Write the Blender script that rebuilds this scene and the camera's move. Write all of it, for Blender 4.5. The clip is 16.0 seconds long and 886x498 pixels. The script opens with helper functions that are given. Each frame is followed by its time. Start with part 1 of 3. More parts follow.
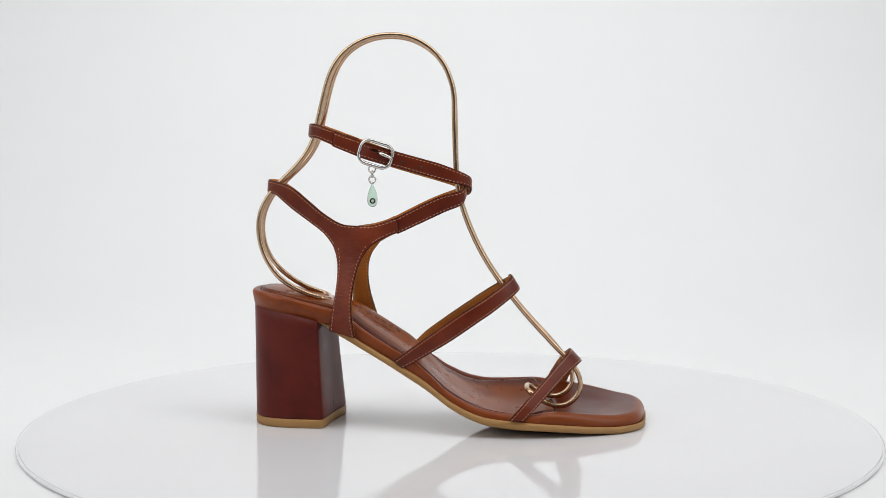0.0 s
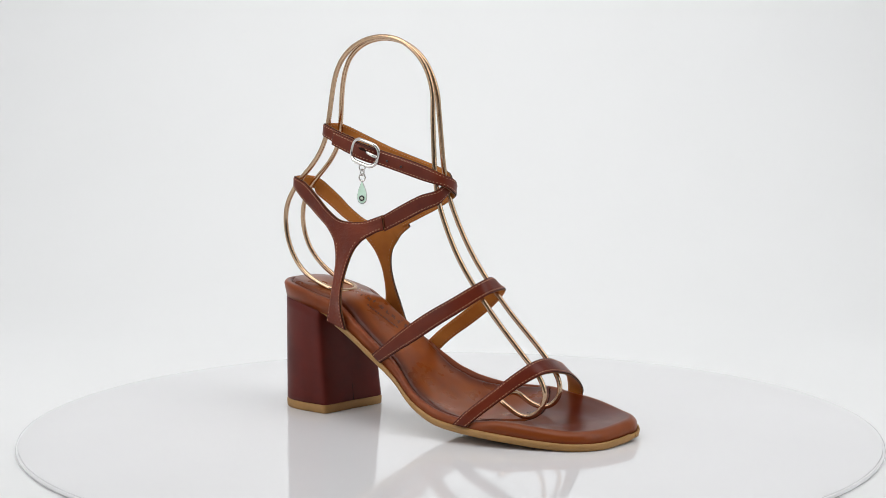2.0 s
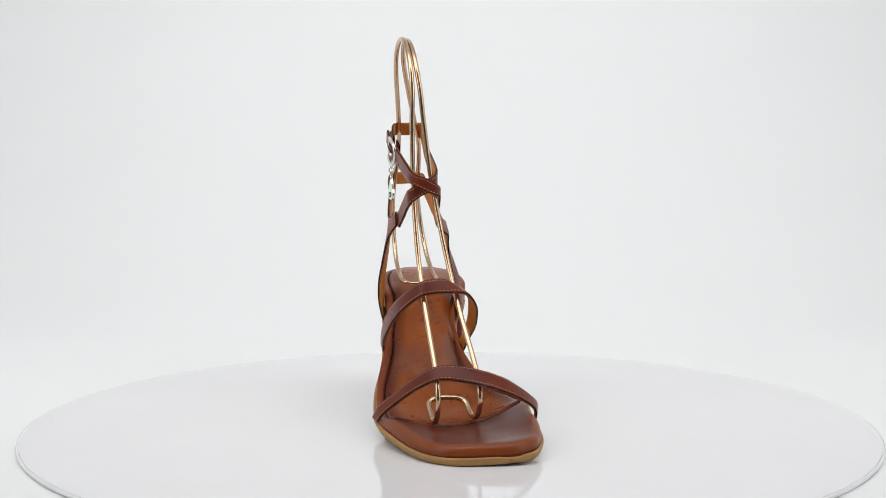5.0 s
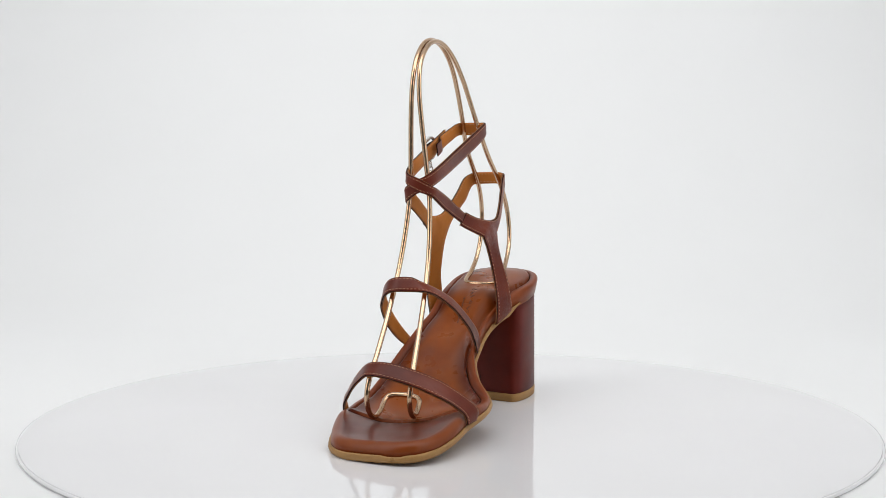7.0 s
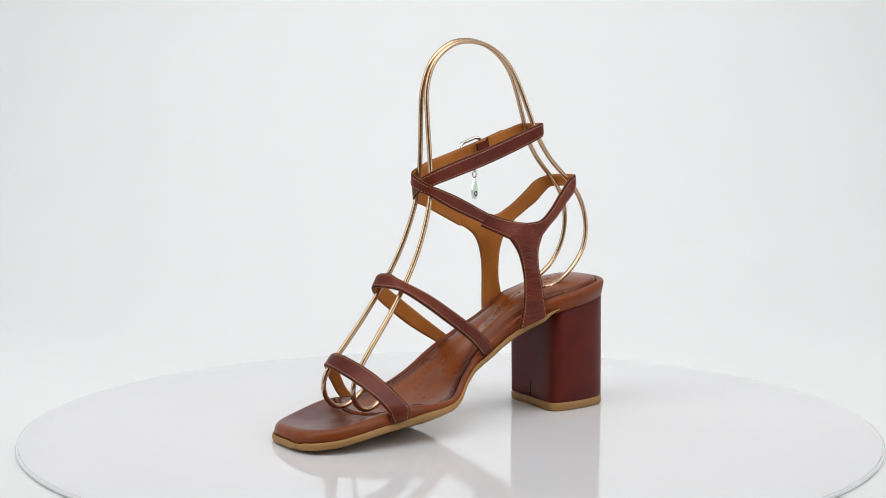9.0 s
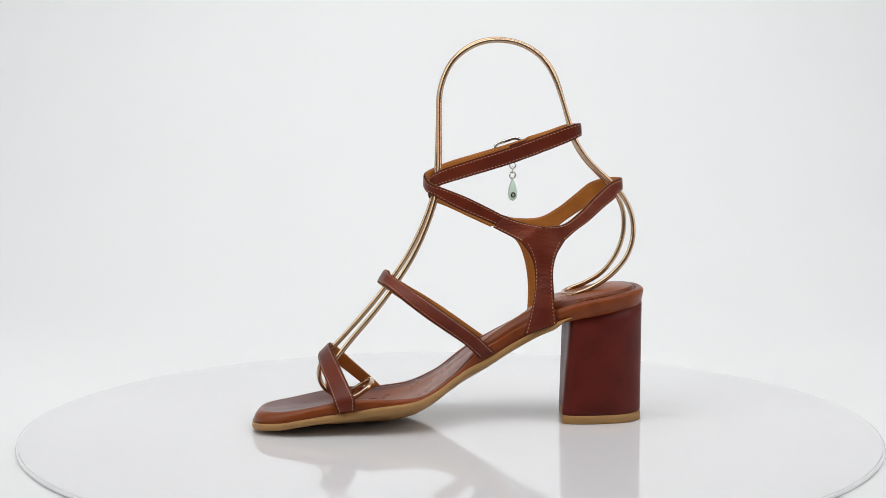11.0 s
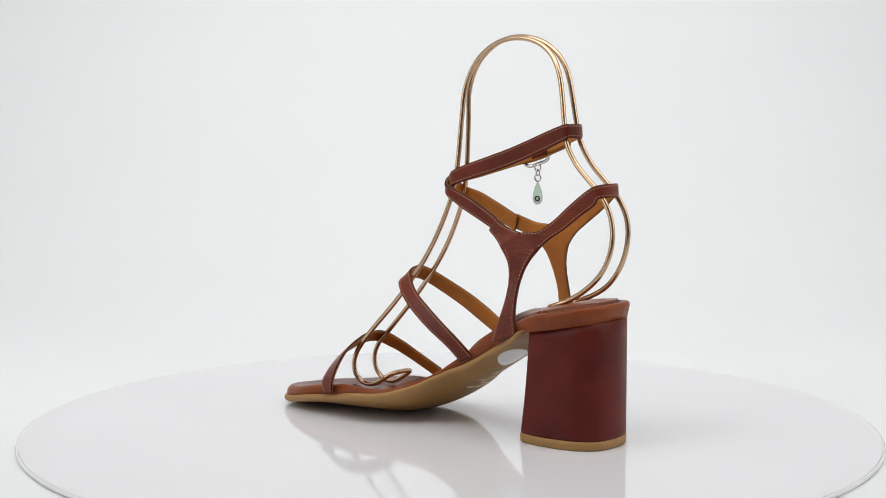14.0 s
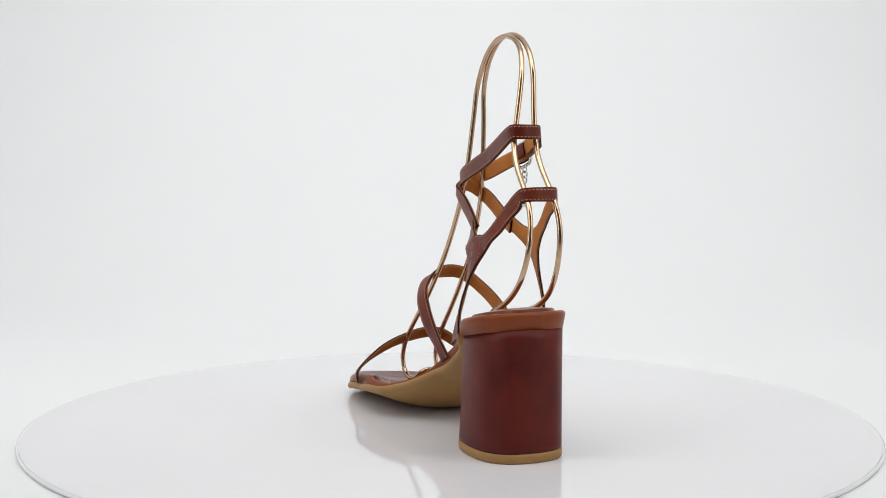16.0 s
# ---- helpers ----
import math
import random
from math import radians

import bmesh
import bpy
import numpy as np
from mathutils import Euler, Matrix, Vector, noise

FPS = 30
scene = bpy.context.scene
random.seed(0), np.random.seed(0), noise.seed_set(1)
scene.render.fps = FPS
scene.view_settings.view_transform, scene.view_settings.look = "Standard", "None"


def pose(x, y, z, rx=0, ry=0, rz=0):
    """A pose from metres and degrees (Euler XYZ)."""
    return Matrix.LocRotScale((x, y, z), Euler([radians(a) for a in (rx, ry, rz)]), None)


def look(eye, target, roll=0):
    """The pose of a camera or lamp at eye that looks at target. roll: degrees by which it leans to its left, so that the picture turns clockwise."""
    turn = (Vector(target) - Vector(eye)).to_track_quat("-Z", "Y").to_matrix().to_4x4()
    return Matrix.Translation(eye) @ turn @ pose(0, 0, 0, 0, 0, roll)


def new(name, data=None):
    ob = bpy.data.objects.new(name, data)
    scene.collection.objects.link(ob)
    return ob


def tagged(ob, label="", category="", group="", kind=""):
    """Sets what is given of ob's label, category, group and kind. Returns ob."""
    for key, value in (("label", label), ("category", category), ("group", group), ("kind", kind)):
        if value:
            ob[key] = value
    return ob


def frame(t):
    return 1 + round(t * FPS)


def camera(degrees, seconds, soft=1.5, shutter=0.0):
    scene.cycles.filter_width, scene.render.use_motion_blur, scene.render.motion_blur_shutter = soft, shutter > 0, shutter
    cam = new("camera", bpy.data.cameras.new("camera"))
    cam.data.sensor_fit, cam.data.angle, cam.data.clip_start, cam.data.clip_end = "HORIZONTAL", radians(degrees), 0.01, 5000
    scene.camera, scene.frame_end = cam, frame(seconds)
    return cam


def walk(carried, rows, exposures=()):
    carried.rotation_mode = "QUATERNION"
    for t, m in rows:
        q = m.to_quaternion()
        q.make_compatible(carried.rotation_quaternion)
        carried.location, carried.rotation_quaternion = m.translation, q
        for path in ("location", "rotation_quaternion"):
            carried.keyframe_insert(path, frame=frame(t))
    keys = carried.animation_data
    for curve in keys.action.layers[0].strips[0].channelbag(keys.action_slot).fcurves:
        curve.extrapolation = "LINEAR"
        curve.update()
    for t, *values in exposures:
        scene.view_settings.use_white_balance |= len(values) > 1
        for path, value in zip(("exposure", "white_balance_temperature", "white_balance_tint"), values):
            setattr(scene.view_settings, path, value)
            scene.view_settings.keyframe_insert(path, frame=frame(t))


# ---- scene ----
import collections

# A sandal on a turntable in a white studio. Shoe coordinates: thousandths of K metres, x to the toe, z above the table.
S = 0.85
K = S / 1000.0

cam = camera(34.2, 16.0, soft=0.6)
EYE = (0.0, -S, 0.1832)
AIM = (-0.0048 * S, 0.0, 0.1832 - S * math.tan(0.09388))
walk(cam, [(0.0, look(EYE, AIM)), (16.0, look(EYE, AIM))])

TURN_RATE = -15.3408  # degrees a second

# ---- world and light ----
world = bpy.data.worlds.new("studio")
scene.world = world
world.use_nodes = True
world.node_tree.nodes["Background"].inputs[0].default_value = (0.93, 0.97, 1.0, 1)
world.node_tree.nodes["Background"].inputs[1].default_value = 0.04
scene.view_settings.exposure = -0.31


def softbox(name, eye, target, sx, sy, watts, colour):
    data = bpy.data.lights.new(name, "AREA")
    data.shape, data.size, data.size_y, data.energy, data.color = "RECTANGLE", sx, sy, watts, colour
    ob = new(name, data)
    ob.matrix_world = look(eye, target)
    return ob


softbox("softbox_top", (0.0, -0.25, 1.2), (0, 1.05, 0.42), 1.9, 0.85, 16.6, (1.0, 1.0, 1.0))
softbox("softbox_side", (-1.22, -0.6, 0.7), (0, 0.0, 0.25), 1.0, 1.1, 9.0, (1.0, 0.99, 0.98))
softbox("softbox_side", (1.22, -0.6, 0.7), (0, 0.0, 0.25), 1.0, 1.1, 9.0, (1.0, 0.99, 0.98))


# ---- materials ----
def material(name):
    m = bpy.data.materials.new(name)
    m.use_nodes = True
    return m, m.node_tree.nodes, m.node_tree.links, m.node_tree.nodes["Principled BSDF"]


def mixed(nodes, links, fac, a, b):
    n = nodes.new("ShaderNodeMix")
    n.data_type = "RGBA"
    n.inputs[6].default_value, n.inputs[7].default_value = (*a, 1), (*b, 1)
    links.new(fac, n.inputs[0])
    return n.outputs[2]


def noise_node(nodes, links, scale, detail=4.0, rough=0.55, coords=None):
    n = nodes.new("ShaderNodeTexNoise")
    n.inputs["Scale"].default_value, n.inputs["Detail"].default_value, n.inputs["Roughness"].default_value = scale, detail, rough
    if coords is not None:
        links.new(coords, n.inputs["Vector"])
    return n.outputs["Fac"]


def ramp(nodes, links, fac, lo, hi):
    n = nodes.new("ShaderNodeMapRange")
    n.inputs[1].default_value, n.inputs[2].default_value = lo, hi
    links.new(fac, n.inputs[0])
    return n.outputs[0]


def leather(name, dark, light, rough, bump=0.25, grain=1400.0, coat=0.0, spec=0.3, fold=260.0, depth=0.0004, burnish=None):
    """Dyed leather: cloudy colour, fine pores and soft creases."""
    m, nodes, links, p = material(name)
    co = nodes.new("ShaderNodeTexCoord").outputs["Object"]
    cloud = ramp(nodes, links, noise_node(nodes, links, 32.0, 5.0, 0.6, co), 0.35, 0.68)
    col = mixed(nodes, links, cloud, dark, light)
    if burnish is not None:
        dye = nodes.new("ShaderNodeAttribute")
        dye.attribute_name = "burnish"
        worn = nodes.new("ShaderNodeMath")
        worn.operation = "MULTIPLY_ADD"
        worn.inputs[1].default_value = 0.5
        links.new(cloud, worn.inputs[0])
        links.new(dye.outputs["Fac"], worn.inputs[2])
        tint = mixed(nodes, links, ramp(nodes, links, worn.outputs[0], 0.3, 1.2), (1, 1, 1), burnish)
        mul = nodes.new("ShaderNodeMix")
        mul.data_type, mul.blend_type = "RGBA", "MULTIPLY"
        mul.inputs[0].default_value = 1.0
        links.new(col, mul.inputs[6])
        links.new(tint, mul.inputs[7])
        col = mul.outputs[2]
    links.new(col, p.inputs["Base Color"])
    r = nodes.new("ShaderNodeMapRange")
    r.inputs[3].default_value, r.inputs[4].default_value = rough - 0.07, rough + 0.1
    links.new(noise_node(nodes, links, 90.0, 3.0, 0.5, co), r.inputs[0])
    links.new(r.outputs[0], p.inputs["Roughness"])
    vor = nodes.new("ShaderNodeTexVoronoi")
    vor.inputs["Scale"].default_value = grain
    links.new(co, vor.inputs["Vector"])
    stretch = nodes.new("ShaderNodeMapping")
    stretch.inputs["Scale"].default_value = (0.6, 0.8, 2.0)
    links.new(co, stretch.inputs["Vector"])
    crease = noise_node(nodes, links, fold, 5.0, 0.6, stretch.outputs[0])
    add = nodes.new("ShaderNodeMath")
    add.operation = "MULTIPLY_ADD"
    add.inputs[1].default_value = 0.09
    links.new(vor.outputs["Distance"], add.inputs[0])
    links.new(crease, add.inputs[2])
    b = nodes.new("ShaderNodeBump")
    b.inputs["Strength"].default_value, b.inputs["Distance"].default_value = bump, depth
    links.new(add.outputs[0], b.inputs["Height"])
    links.new(b.outputs[0], p.inputs["Normal"])
    p.inputs["Coat Weight"].default_value, p.inputs["Coat Roughness"].default_value = coat, 0.25
    p.inputs["Specular IOR Level"].default_value = spec
    return m


def plain(name, colour, rough, metal=0.0, vary=0.0, scale=60.0, bump=0.0):
    m, nodes, links, p = material(name)
    co = nodes.new("ShaderNodeTexCoord").outputs["Object"]
    n = noise_node(nodes, links, scale, 5.0, 0.6, co)
    lo = tuple(c * (1 - vary) for c in colour)
    hi = tuple(min(1, c * (1 + vary)) for c in colour)
    links.new(mixed(nodes, links, ramp(nodes, links, n, 0.3, 0.7), lo, hi), p.inputs["Base Color"])
    p.inputs["Roughness"].default_value, p.inputs["Metallic"].default_value = rough, metal
    if bump:
        b = nodes.new("ShaderNodeBump")
        b.inputs["Strength"].default_value, b.inputs["Distance"].default_value = bump, 0.0003
        links.new(noise_node(nodes, links, scale * 9, 4.0, 0.6, co), b.inputs["Height"])
        links.new(b.outputs[0], p.inputs["Normal"])
    return m


UPPER = leather("strap_leather", (0.088, 0.0121, 0.0051), (0.1628, 0.027, 0.0101), 0.32, 0.22, 1400.0, 0.0, 0.24, 150.0, 0.0012)
GRAINED = leather("grained_leather", (0.0994, 0.014, 0.0054), (0.1922, 0.034, 0.0127), 0.34, 0.55, 1100.0, 0.0, 0.24, 170.0, 0.0017)
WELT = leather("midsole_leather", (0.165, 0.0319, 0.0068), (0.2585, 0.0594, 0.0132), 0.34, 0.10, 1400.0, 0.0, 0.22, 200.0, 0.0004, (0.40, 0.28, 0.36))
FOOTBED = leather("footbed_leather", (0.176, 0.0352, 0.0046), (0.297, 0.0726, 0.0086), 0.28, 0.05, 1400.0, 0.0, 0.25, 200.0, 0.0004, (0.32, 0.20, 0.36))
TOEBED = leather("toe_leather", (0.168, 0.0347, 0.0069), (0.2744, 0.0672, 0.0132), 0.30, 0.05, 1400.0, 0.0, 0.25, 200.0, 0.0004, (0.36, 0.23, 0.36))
HEEL = leather("heel_leather", (0.0759, 0.008, 0.0051), (0.1242, 0.0144, 0.0083), 0.41, 0.12, 1400.0, 0.0, 0.18, 90.0, 0.0006)
LINING = leather("lining_leather", (0.374, 0.1232, 0.0209), (0.528, 0.1914, 0.0352), 0.6, 0.3, 1400.0, 0.0, 0.2)
# dye of the cut edges; also colours the rod for the groove's shade
EDGE = plain("edge_dye_and_groove_shade", (0.020, 0.007, 0.005), 0.75, 0, 0.3)
EDGE.node_tree.nodes["Principled BSDF"].inputs["Specular IOR Level"].default_value = 0.12
RUBBER = plain("tan_outsole", (0.350, 0.184, 0.055), 0.55, 0, 0.12, 50.0, 0.15)
RAW = plain("raw_leather_edge", (0.15, 0.058, 0.020), 0.7, 0, 0.25, 200.0)
THREAD = plain("orange_thread", (0.47, 0.245, 0.135), 0.7, 0, 0.2, 900.0)
BRASS = plain("brass_wire", (0.57, 0.39, 0.255), 0.19, 1.0, 0.06, 300.0)
STEEL = plain("polished_steel", (0.70, 0.68, 0.65), 0.16, 1.0, 0.04, 200.0)
ENAMEL = plain("mint_enamel", (0.74, 0.99, 0.82), 0.35, 0, 0.05, 300.0)
INK = plain("black_ink", (0.01, 0.01, 0.01), 0.4)
PALE = plain("pale_enamel", (0.86, 0.92, 0.78), 0.3)
STAMP = plain("debossed_stamp", (0.085, 0.020, 0.008), 0.55, 0, 0.3, 500.0)
FOIL = plain("gold_print", (0.90, 0.84, 0.66), 0.45, 0.0, 0.1, 400.0)
STICKER = plain("clear_sticker", (0.80, 0.80, 0.77), 0.2, 0, 0.05, 60.0)
WHITE_GLOSS = plain("white_acrylic", (0.738, 0.736, 0.750), 0.07, 0, 0.015, 6.0)
BACKDROP = plain("white_paper", (0.793, 0.800, 0.804), 0.85, 0, 0.01, 3.0)
ROOM = plain("studio_wall", (0.34, 0.34, 0.345), 0.9, 0, 0.04, 2.0)


# ---- mesh helpers ----
def part(name, bm, mats, parent=None, label="", smooth=True):
    """Links a bmesh as one mesh object, under a thing or a part."""
    me = bpy.data.meshes.new(name)
    bm.to_mesh(me)
    bm.free()
    for m in mats if isinstance(mats, (list, tuple)) else [mats]:
        me.materials.append(m)
    for f in me.polygons:
        f.use_smooth = smooth
    ob = new(name, me)
    if parent is not None:
        ob.parent = parent
    return tagged(ob, label) if label else ob


def P(q):
    return Vector(q) * K


def spline(points, n, closed=False):
    """n points evenly along a centripetal Catmull-Rom curve through the given ones."""
    p = [Vector(q) for q in points]
    m = len(p)
    if closed:
        ext = [p[-1]] + p + [p[0], p[1]]
        segs = m
    else:
        ext = [p[0] * 2 - p[1]] + p + [p[-1] * 2 - p[-2]]
        segs = m - 1
    dense = []
    for i in range(segs):
        a, b, c, d = ext[i:i + 4]
        t1 = max((b - a).length, 1e-6) ** 0.5
        t2 = t1 + max((c - b).length, 1e-6) ** 0.5
        t3 = t2 + max((d - c).length, 1e-6) ** 0.5
        for j in range(16):
            t = t1 + (t2 - t1) * j / 16
            a1 = a * ((t1 - t) / t1) + b * (t / t1)
            a2 = b * ((t2 - t) / (t2 - t1)) + c * ((t - t1) / (t2 - t1))
            a3 = c * ((t3 - t) / (t3 - t2)) + d * ((t - t2) / (t3 - t2))
            b1 = a1 * ((t2 - t) / t2) + a2 * (t / t2)
            b2 = a2 * ((t3 - t) / (t3 - t1)) + a3 * ((t - t1) / (t3 - t1))
            dense.append(b1 * ((t2 - t) / (t2 - t1)) + b2 * ((t - t1) / (t2 - t1)))
    dense.append(p[0].copy() if closed else p[-1].copy())
    d = [0.0]
    for u, v in zip(dense, dense[1:]):
        d.append(d[-1] + (v - u).length)
    xs = np.linspace(0, d[-1], n + 1 if closed else n)
    arr = np.array([tuple(q) for q in dense])
    res = np.stack([np.interp(xs, d, arr[:, k]) for k in range(3)], 1)
    return [Vector(r) for r in (res[:-1] if closed else res)]


def grid_between(a, b, n, m, crown=0.0):
    """n by m points between two edge curves."""
    ea, eb = spline(a, n), spline(b, n)
    return [[u.lerp(v, j / (m - 1)) for j in range(m)] for u, v in zip(ea, eb)]


def normals_of(grids, flip):
    """Shared smooth normals for a set of grids, keyed by rounded place."""
    acc = {}
    key = lambda v: (round(v.x, 2), round(v.y, 2), round(v.z, 2))
    for g, fl in zip(grids, flip):
        n, m = len(g), len(g[0])
        for i in range(n):
            for j in range(m):
                a = g[min(i + 1, n - 1)][j] - g[max(i - 1, 0)][j]
                b = g[i][min(j + 1, m - 1)] - g[i][max(j - 1, 0)]
                c = a.cross(b)
                if c.length > 1e-9:
                    c.normalize()
                acc[key(g[i][j])] = acc.get(key(g[i][j]), Vector()) + (-c if fl else c)
    places = np.array(list(acc))
    values = list(acc.values())

    def normal_at(v):
        k = key(v)
        if k not in acc:
            near = np.argsort(((places - np.array(v)) ** 2).sum(1))[:3]
            return sum((values[i].normalized() for i in near), Vector()).normalized()
        return acc[k].normalized()

    return normal_at


def skin(grids, flip, lo, hi, round_edge=0.0, droop=0.0):
    """A closed sheet over the grids, from lo to hi along the normal."""
    nrm = normals_of(grids, flip)
    bm = bmesh.new()
    verts = {}
    key = lambda v: (round(v.x, 2), round(v.y, 2), round(v.z, 2))

    def vert(v, side):
        k = (key(v), side)
        if k not in verts:
            verts[k] = bm.verts.new((v + nrm(v) * ((hi - (droop if k[0] in outer else 0.0)) if side else lo)) * K)
        return verts[k]

    seen = collections.Counter()
    for g in grids:
        for i in range(len(g) - 1):
            for j in range(len(g[0]) - 1):
                q = [key(g[i][j]), key(g[i + 1][j]), key(g[i + 1][j + 1]), key(g[i][j + 1])]
                for a, b in zip(q, q[1:] + q[:1]):
                    seen[frozenset((a, b))] += 1
    outer = set()
    for e, c in seen.items():
        if c == 1:
            outer |= e
    edges = {}
    for g, fl in zip(grids, flip):
        for i in range(len(g) - 1):
            for j in range(len(g[0]) - 1):
                q = [g[i][j], g[i + 1][j], g[i + 1][j + 1], g[i][j + 1]]
                if fl:
                    q.reverse()
                top = [vert(v, 1) for v in q]
                bot = [vert(v, 0) for v in reversed(q)]
                if len(set(top)) == 4:
                    bm.faces.new(top)
                    bm.faces.new(bot)
                    for a, b in zip(q, q[1:] + q[:1]):
                        ka, kb = key(a), key(b)
                        if (kb, ka) in edges:
                            del edges[(kb, ka)]
                        else:
                            edges[(ka, kb)] = (a, b)
    for a, b in edges.values():
        f = bm.faces.new([vert(b, 1), vert(a, 1), vert(a, 0), vert(b, 0)])
        f.material_index = 1
    bmesh.ops.recalc_face_normals(bm, faces=bm.faces)
    rim = [e for e in bm.edges if len(e.link_faces) == 2 and e.link_faces[0].material_index != e.link_faces[1].material_index]
    if round_edge:
        bmesh.ops.bevel(bm, geom=rim, offset=round_edge * K, segments=2, affect="EDGES", profile=0.6, material=1)
    return bm


def stitches(bm, path, up, length=1.75, gap=0.85, r=0.24):
    """Small thread dashes along a path; up gives the surface normal at each point."""
    d = [0.0]
    for u, v in zip(path, path[1:]):
        d.append(d[-1] + (v - u).length)
    arr = np.array([tuple(q) for q in path])
    ups = np.array([tuple(q) for q in up])
    s = gap
    while s + length < d[-1]:
        ends = []
        for q in (s, s + length / 2, s + length):
            c = Vector([np.interp(q, d, arr[:, k]) for k in range(3)])
            n = Vector([np.interp(q, d, ups[:, k]) for k in range(3)]).normalized()
            ends.append((c, n))
        t = (ends[2][0] - ends[0][0]).normalized()
        rings = []
        for (c, n), lift, w in zip(ends, (-0.16, 0.06, -0.16), (0.7, 1.0, 0.7)):
            side = t.cross(n).normalized()
            rings.append([bm.verts.new((c + side * (r * w * a) + n * (r * w * b + lift)) * K) for a, b in ((-1.1, -0.3), (-0.6, 0.6), (0.6, 0.6), (1.1, -0.3))])
        for a, b in zip(rings, rings[1:]):
            for k in range(4):
                bm.faces.new([a[k], a[(k + 1) % 4], b[(k + 1) % 4], b[k]])
        s += length + gap


def strap(name, grids, flip, parent, label, rows, thick=2.0, lining_label="caramel-coloured leather lining", face=UPPER):
    """A lined leather strap with stitched edges. rows: (grid, column) lines that carry the stitching."""
    body = part(name, skin(grids, flip, -0.1 * thick, 0.5 * thick, 0.36, 0.45), [face, EDGE], parent, label)
    part("lining", skin(grids, flip, -0.5 * thick, -0.1 * thick, 0.0), [LINING, RAW], body, lining_label)
    nrm = normals_of(grids, flip)
    bm = bmesh.new()
    for line in rows:
        pts = line
        n = [nrm(v) for v in pts]
        stitches(bm, [p + q * (0.5 * thick + 0.02) for p, q in zip(pts, n)], n)
        stitches(bm, [p - q * (0.5 * thick + 0.02) for p, q in zip(pts, n)], [-q for q in n], 1.75, 0.85, 0.22)
    part("stitching", bm, THREAD, body, "orange thread stitching along the edges")
    return body


def tube(path, r, sides=10, closed=False, before=None, after=None, caps=True):
    """A round rod swept along a path, in shoe units."""
    bm = bmesh.new()
    n = len(path)
    rings = []
    ref = Vector((0, 1, 0))
    for i, c in enumerate(path):
        a = path[(i - 1) % n] if closed or i else path[0]
        b = path[(i + 1) % n] if closed or i < n - 1 else path[-1]
        if i == 0 and before is not None:
            a = before
        if i == n - 1 and after is not None:
            b = after
        t = (b - a).normalized()
        u = (ref - t * ref.dot(t))
        if u.length < 1e-3:
            u = t.orthogonal()
        u.normalize()
        ref = u
        w = t.cross(u)
        rings.append([bm.verts.new((c + (u * math.cos(k * math.tau / sides) + w * math.sin(k * math.tau / sides)) * r) * K) for k in range(sides)])
    pairs = list(zip(rings, rings[1:]))
    for a, b in pairs:
        for k in range(sides):
            bm.faces.new([a[k], a[(k + 1) % sides], b[(k + 1) % sides], b[k]])
    if closed:
        a, b = rings[-1], rings[0]
        shift = min(range(sides), key=lambda s: (a[0].co - b[s].co).length)
        for k in range(sides):
            bm.faces.new([a[k], a[(k + 1) % sides], b[(k + 1 + shift) % sides], b[(k + shift) % sides]])
    elif caps:
        bm.faces.new(rings[0][::-1])
        bm.faces.new(rings[-1])
    bmesh.ops.recalc_face_normals(bm, faces=bm.faces)
    return bm


# ---- structure: backdrop, room ----
def sheet(name, prof, x0, x1, mat, label, thick=0.003):
    """A bent sheet: a profile in y and z, drawn out along x."""
    bm = bmesh.new()
    pts = [Vector((0, y, z)) for y, z in prof]
    front, back = [], []
    for i, p in enumerate(pts):
        t = (pts[min(i + 1, len(pts) - 1)] - pts[max(i - 1, 0)]).normalized()
        n = Vector((0, t.z, -t.y))
        front.append([bm.verts.new((x, p.y, p.z)) for x in (x0, x1)])
        back.append([bm.verts.new((x, p.y + n.y * thick, p.z + n.z * thick)) for x in (x0, x1)])
    for f, b, g, h in zip(front, front[1:], back, back[1:]):
        bm.faces.new([f[0], f[1], b[1], b[0]])
        bm.faces.new([g[0], h[0], h[1], g[1]])
        bm.faces.new([f[0], b[0], h[0], g[0]])
        bm.faces.new([f[1], g[1], h[1], b[1]])
    bm.faces.new([front[0][0], back[0][0], back[0][1], front[0][1]])
    bm.faces.new([front[-1][0], front[-1][1], back[-1][1], back[-1][0]])
    ob = part(name, bm, mat, smooth=False)
    for f in ob.data.polygons:
        f.use_smooth = abs(f.normal.x) < 0.5
    return tagged(ob, label, "backdrop", kind="structure")


def slab(name, x0, y0, z0, x1, y1, z1, mat, label):
    bm = bmesh.new()
    bmesh.ops.create_cube(bm, size=1.0)
    for v in bm.verts:
        v.co = Vector(((x0 + x1) / 2 + v.co.x * (x1 - x0), (y0 + y1) / 2 + v.co.y * (y1 - y0), (z0 + z1) / 2 + v.co.z * (z1 - z0)))
    return tagged(part(name, bm, mat, smooth=False), label, name.split("_")[0], kind="structure")


CURVE = [(0.3 + 0.8 * math.sin(a), 0.7972 - 0.8 * math.cos(a)) for a in np.linspace(0.0, math.pi / 2, 24)]
sheet("backdrop", [(-1.0, -0.0028)] + CURVE + [(1.1, 1.6)], -1.3, 1.3, BACKDROP, "plain white seamless paper sweep behind the turntable")
slab("wall_west", -1.34, -1.0, -0.0028, -1.31, 1.1, 1.6, BACKDROP, "white fabric side of the light tent")
slab("wall_east", 1.31, -1.0, -0.0028, 1.34, 1.1, 1.6, BACKDROP, "white fabric side of the light tent")
slab("ceiling", -1.34, -1.0, 1.61, 1.34, 1.13, 1.64, BACKDROP, "white fabric top of the light tent")
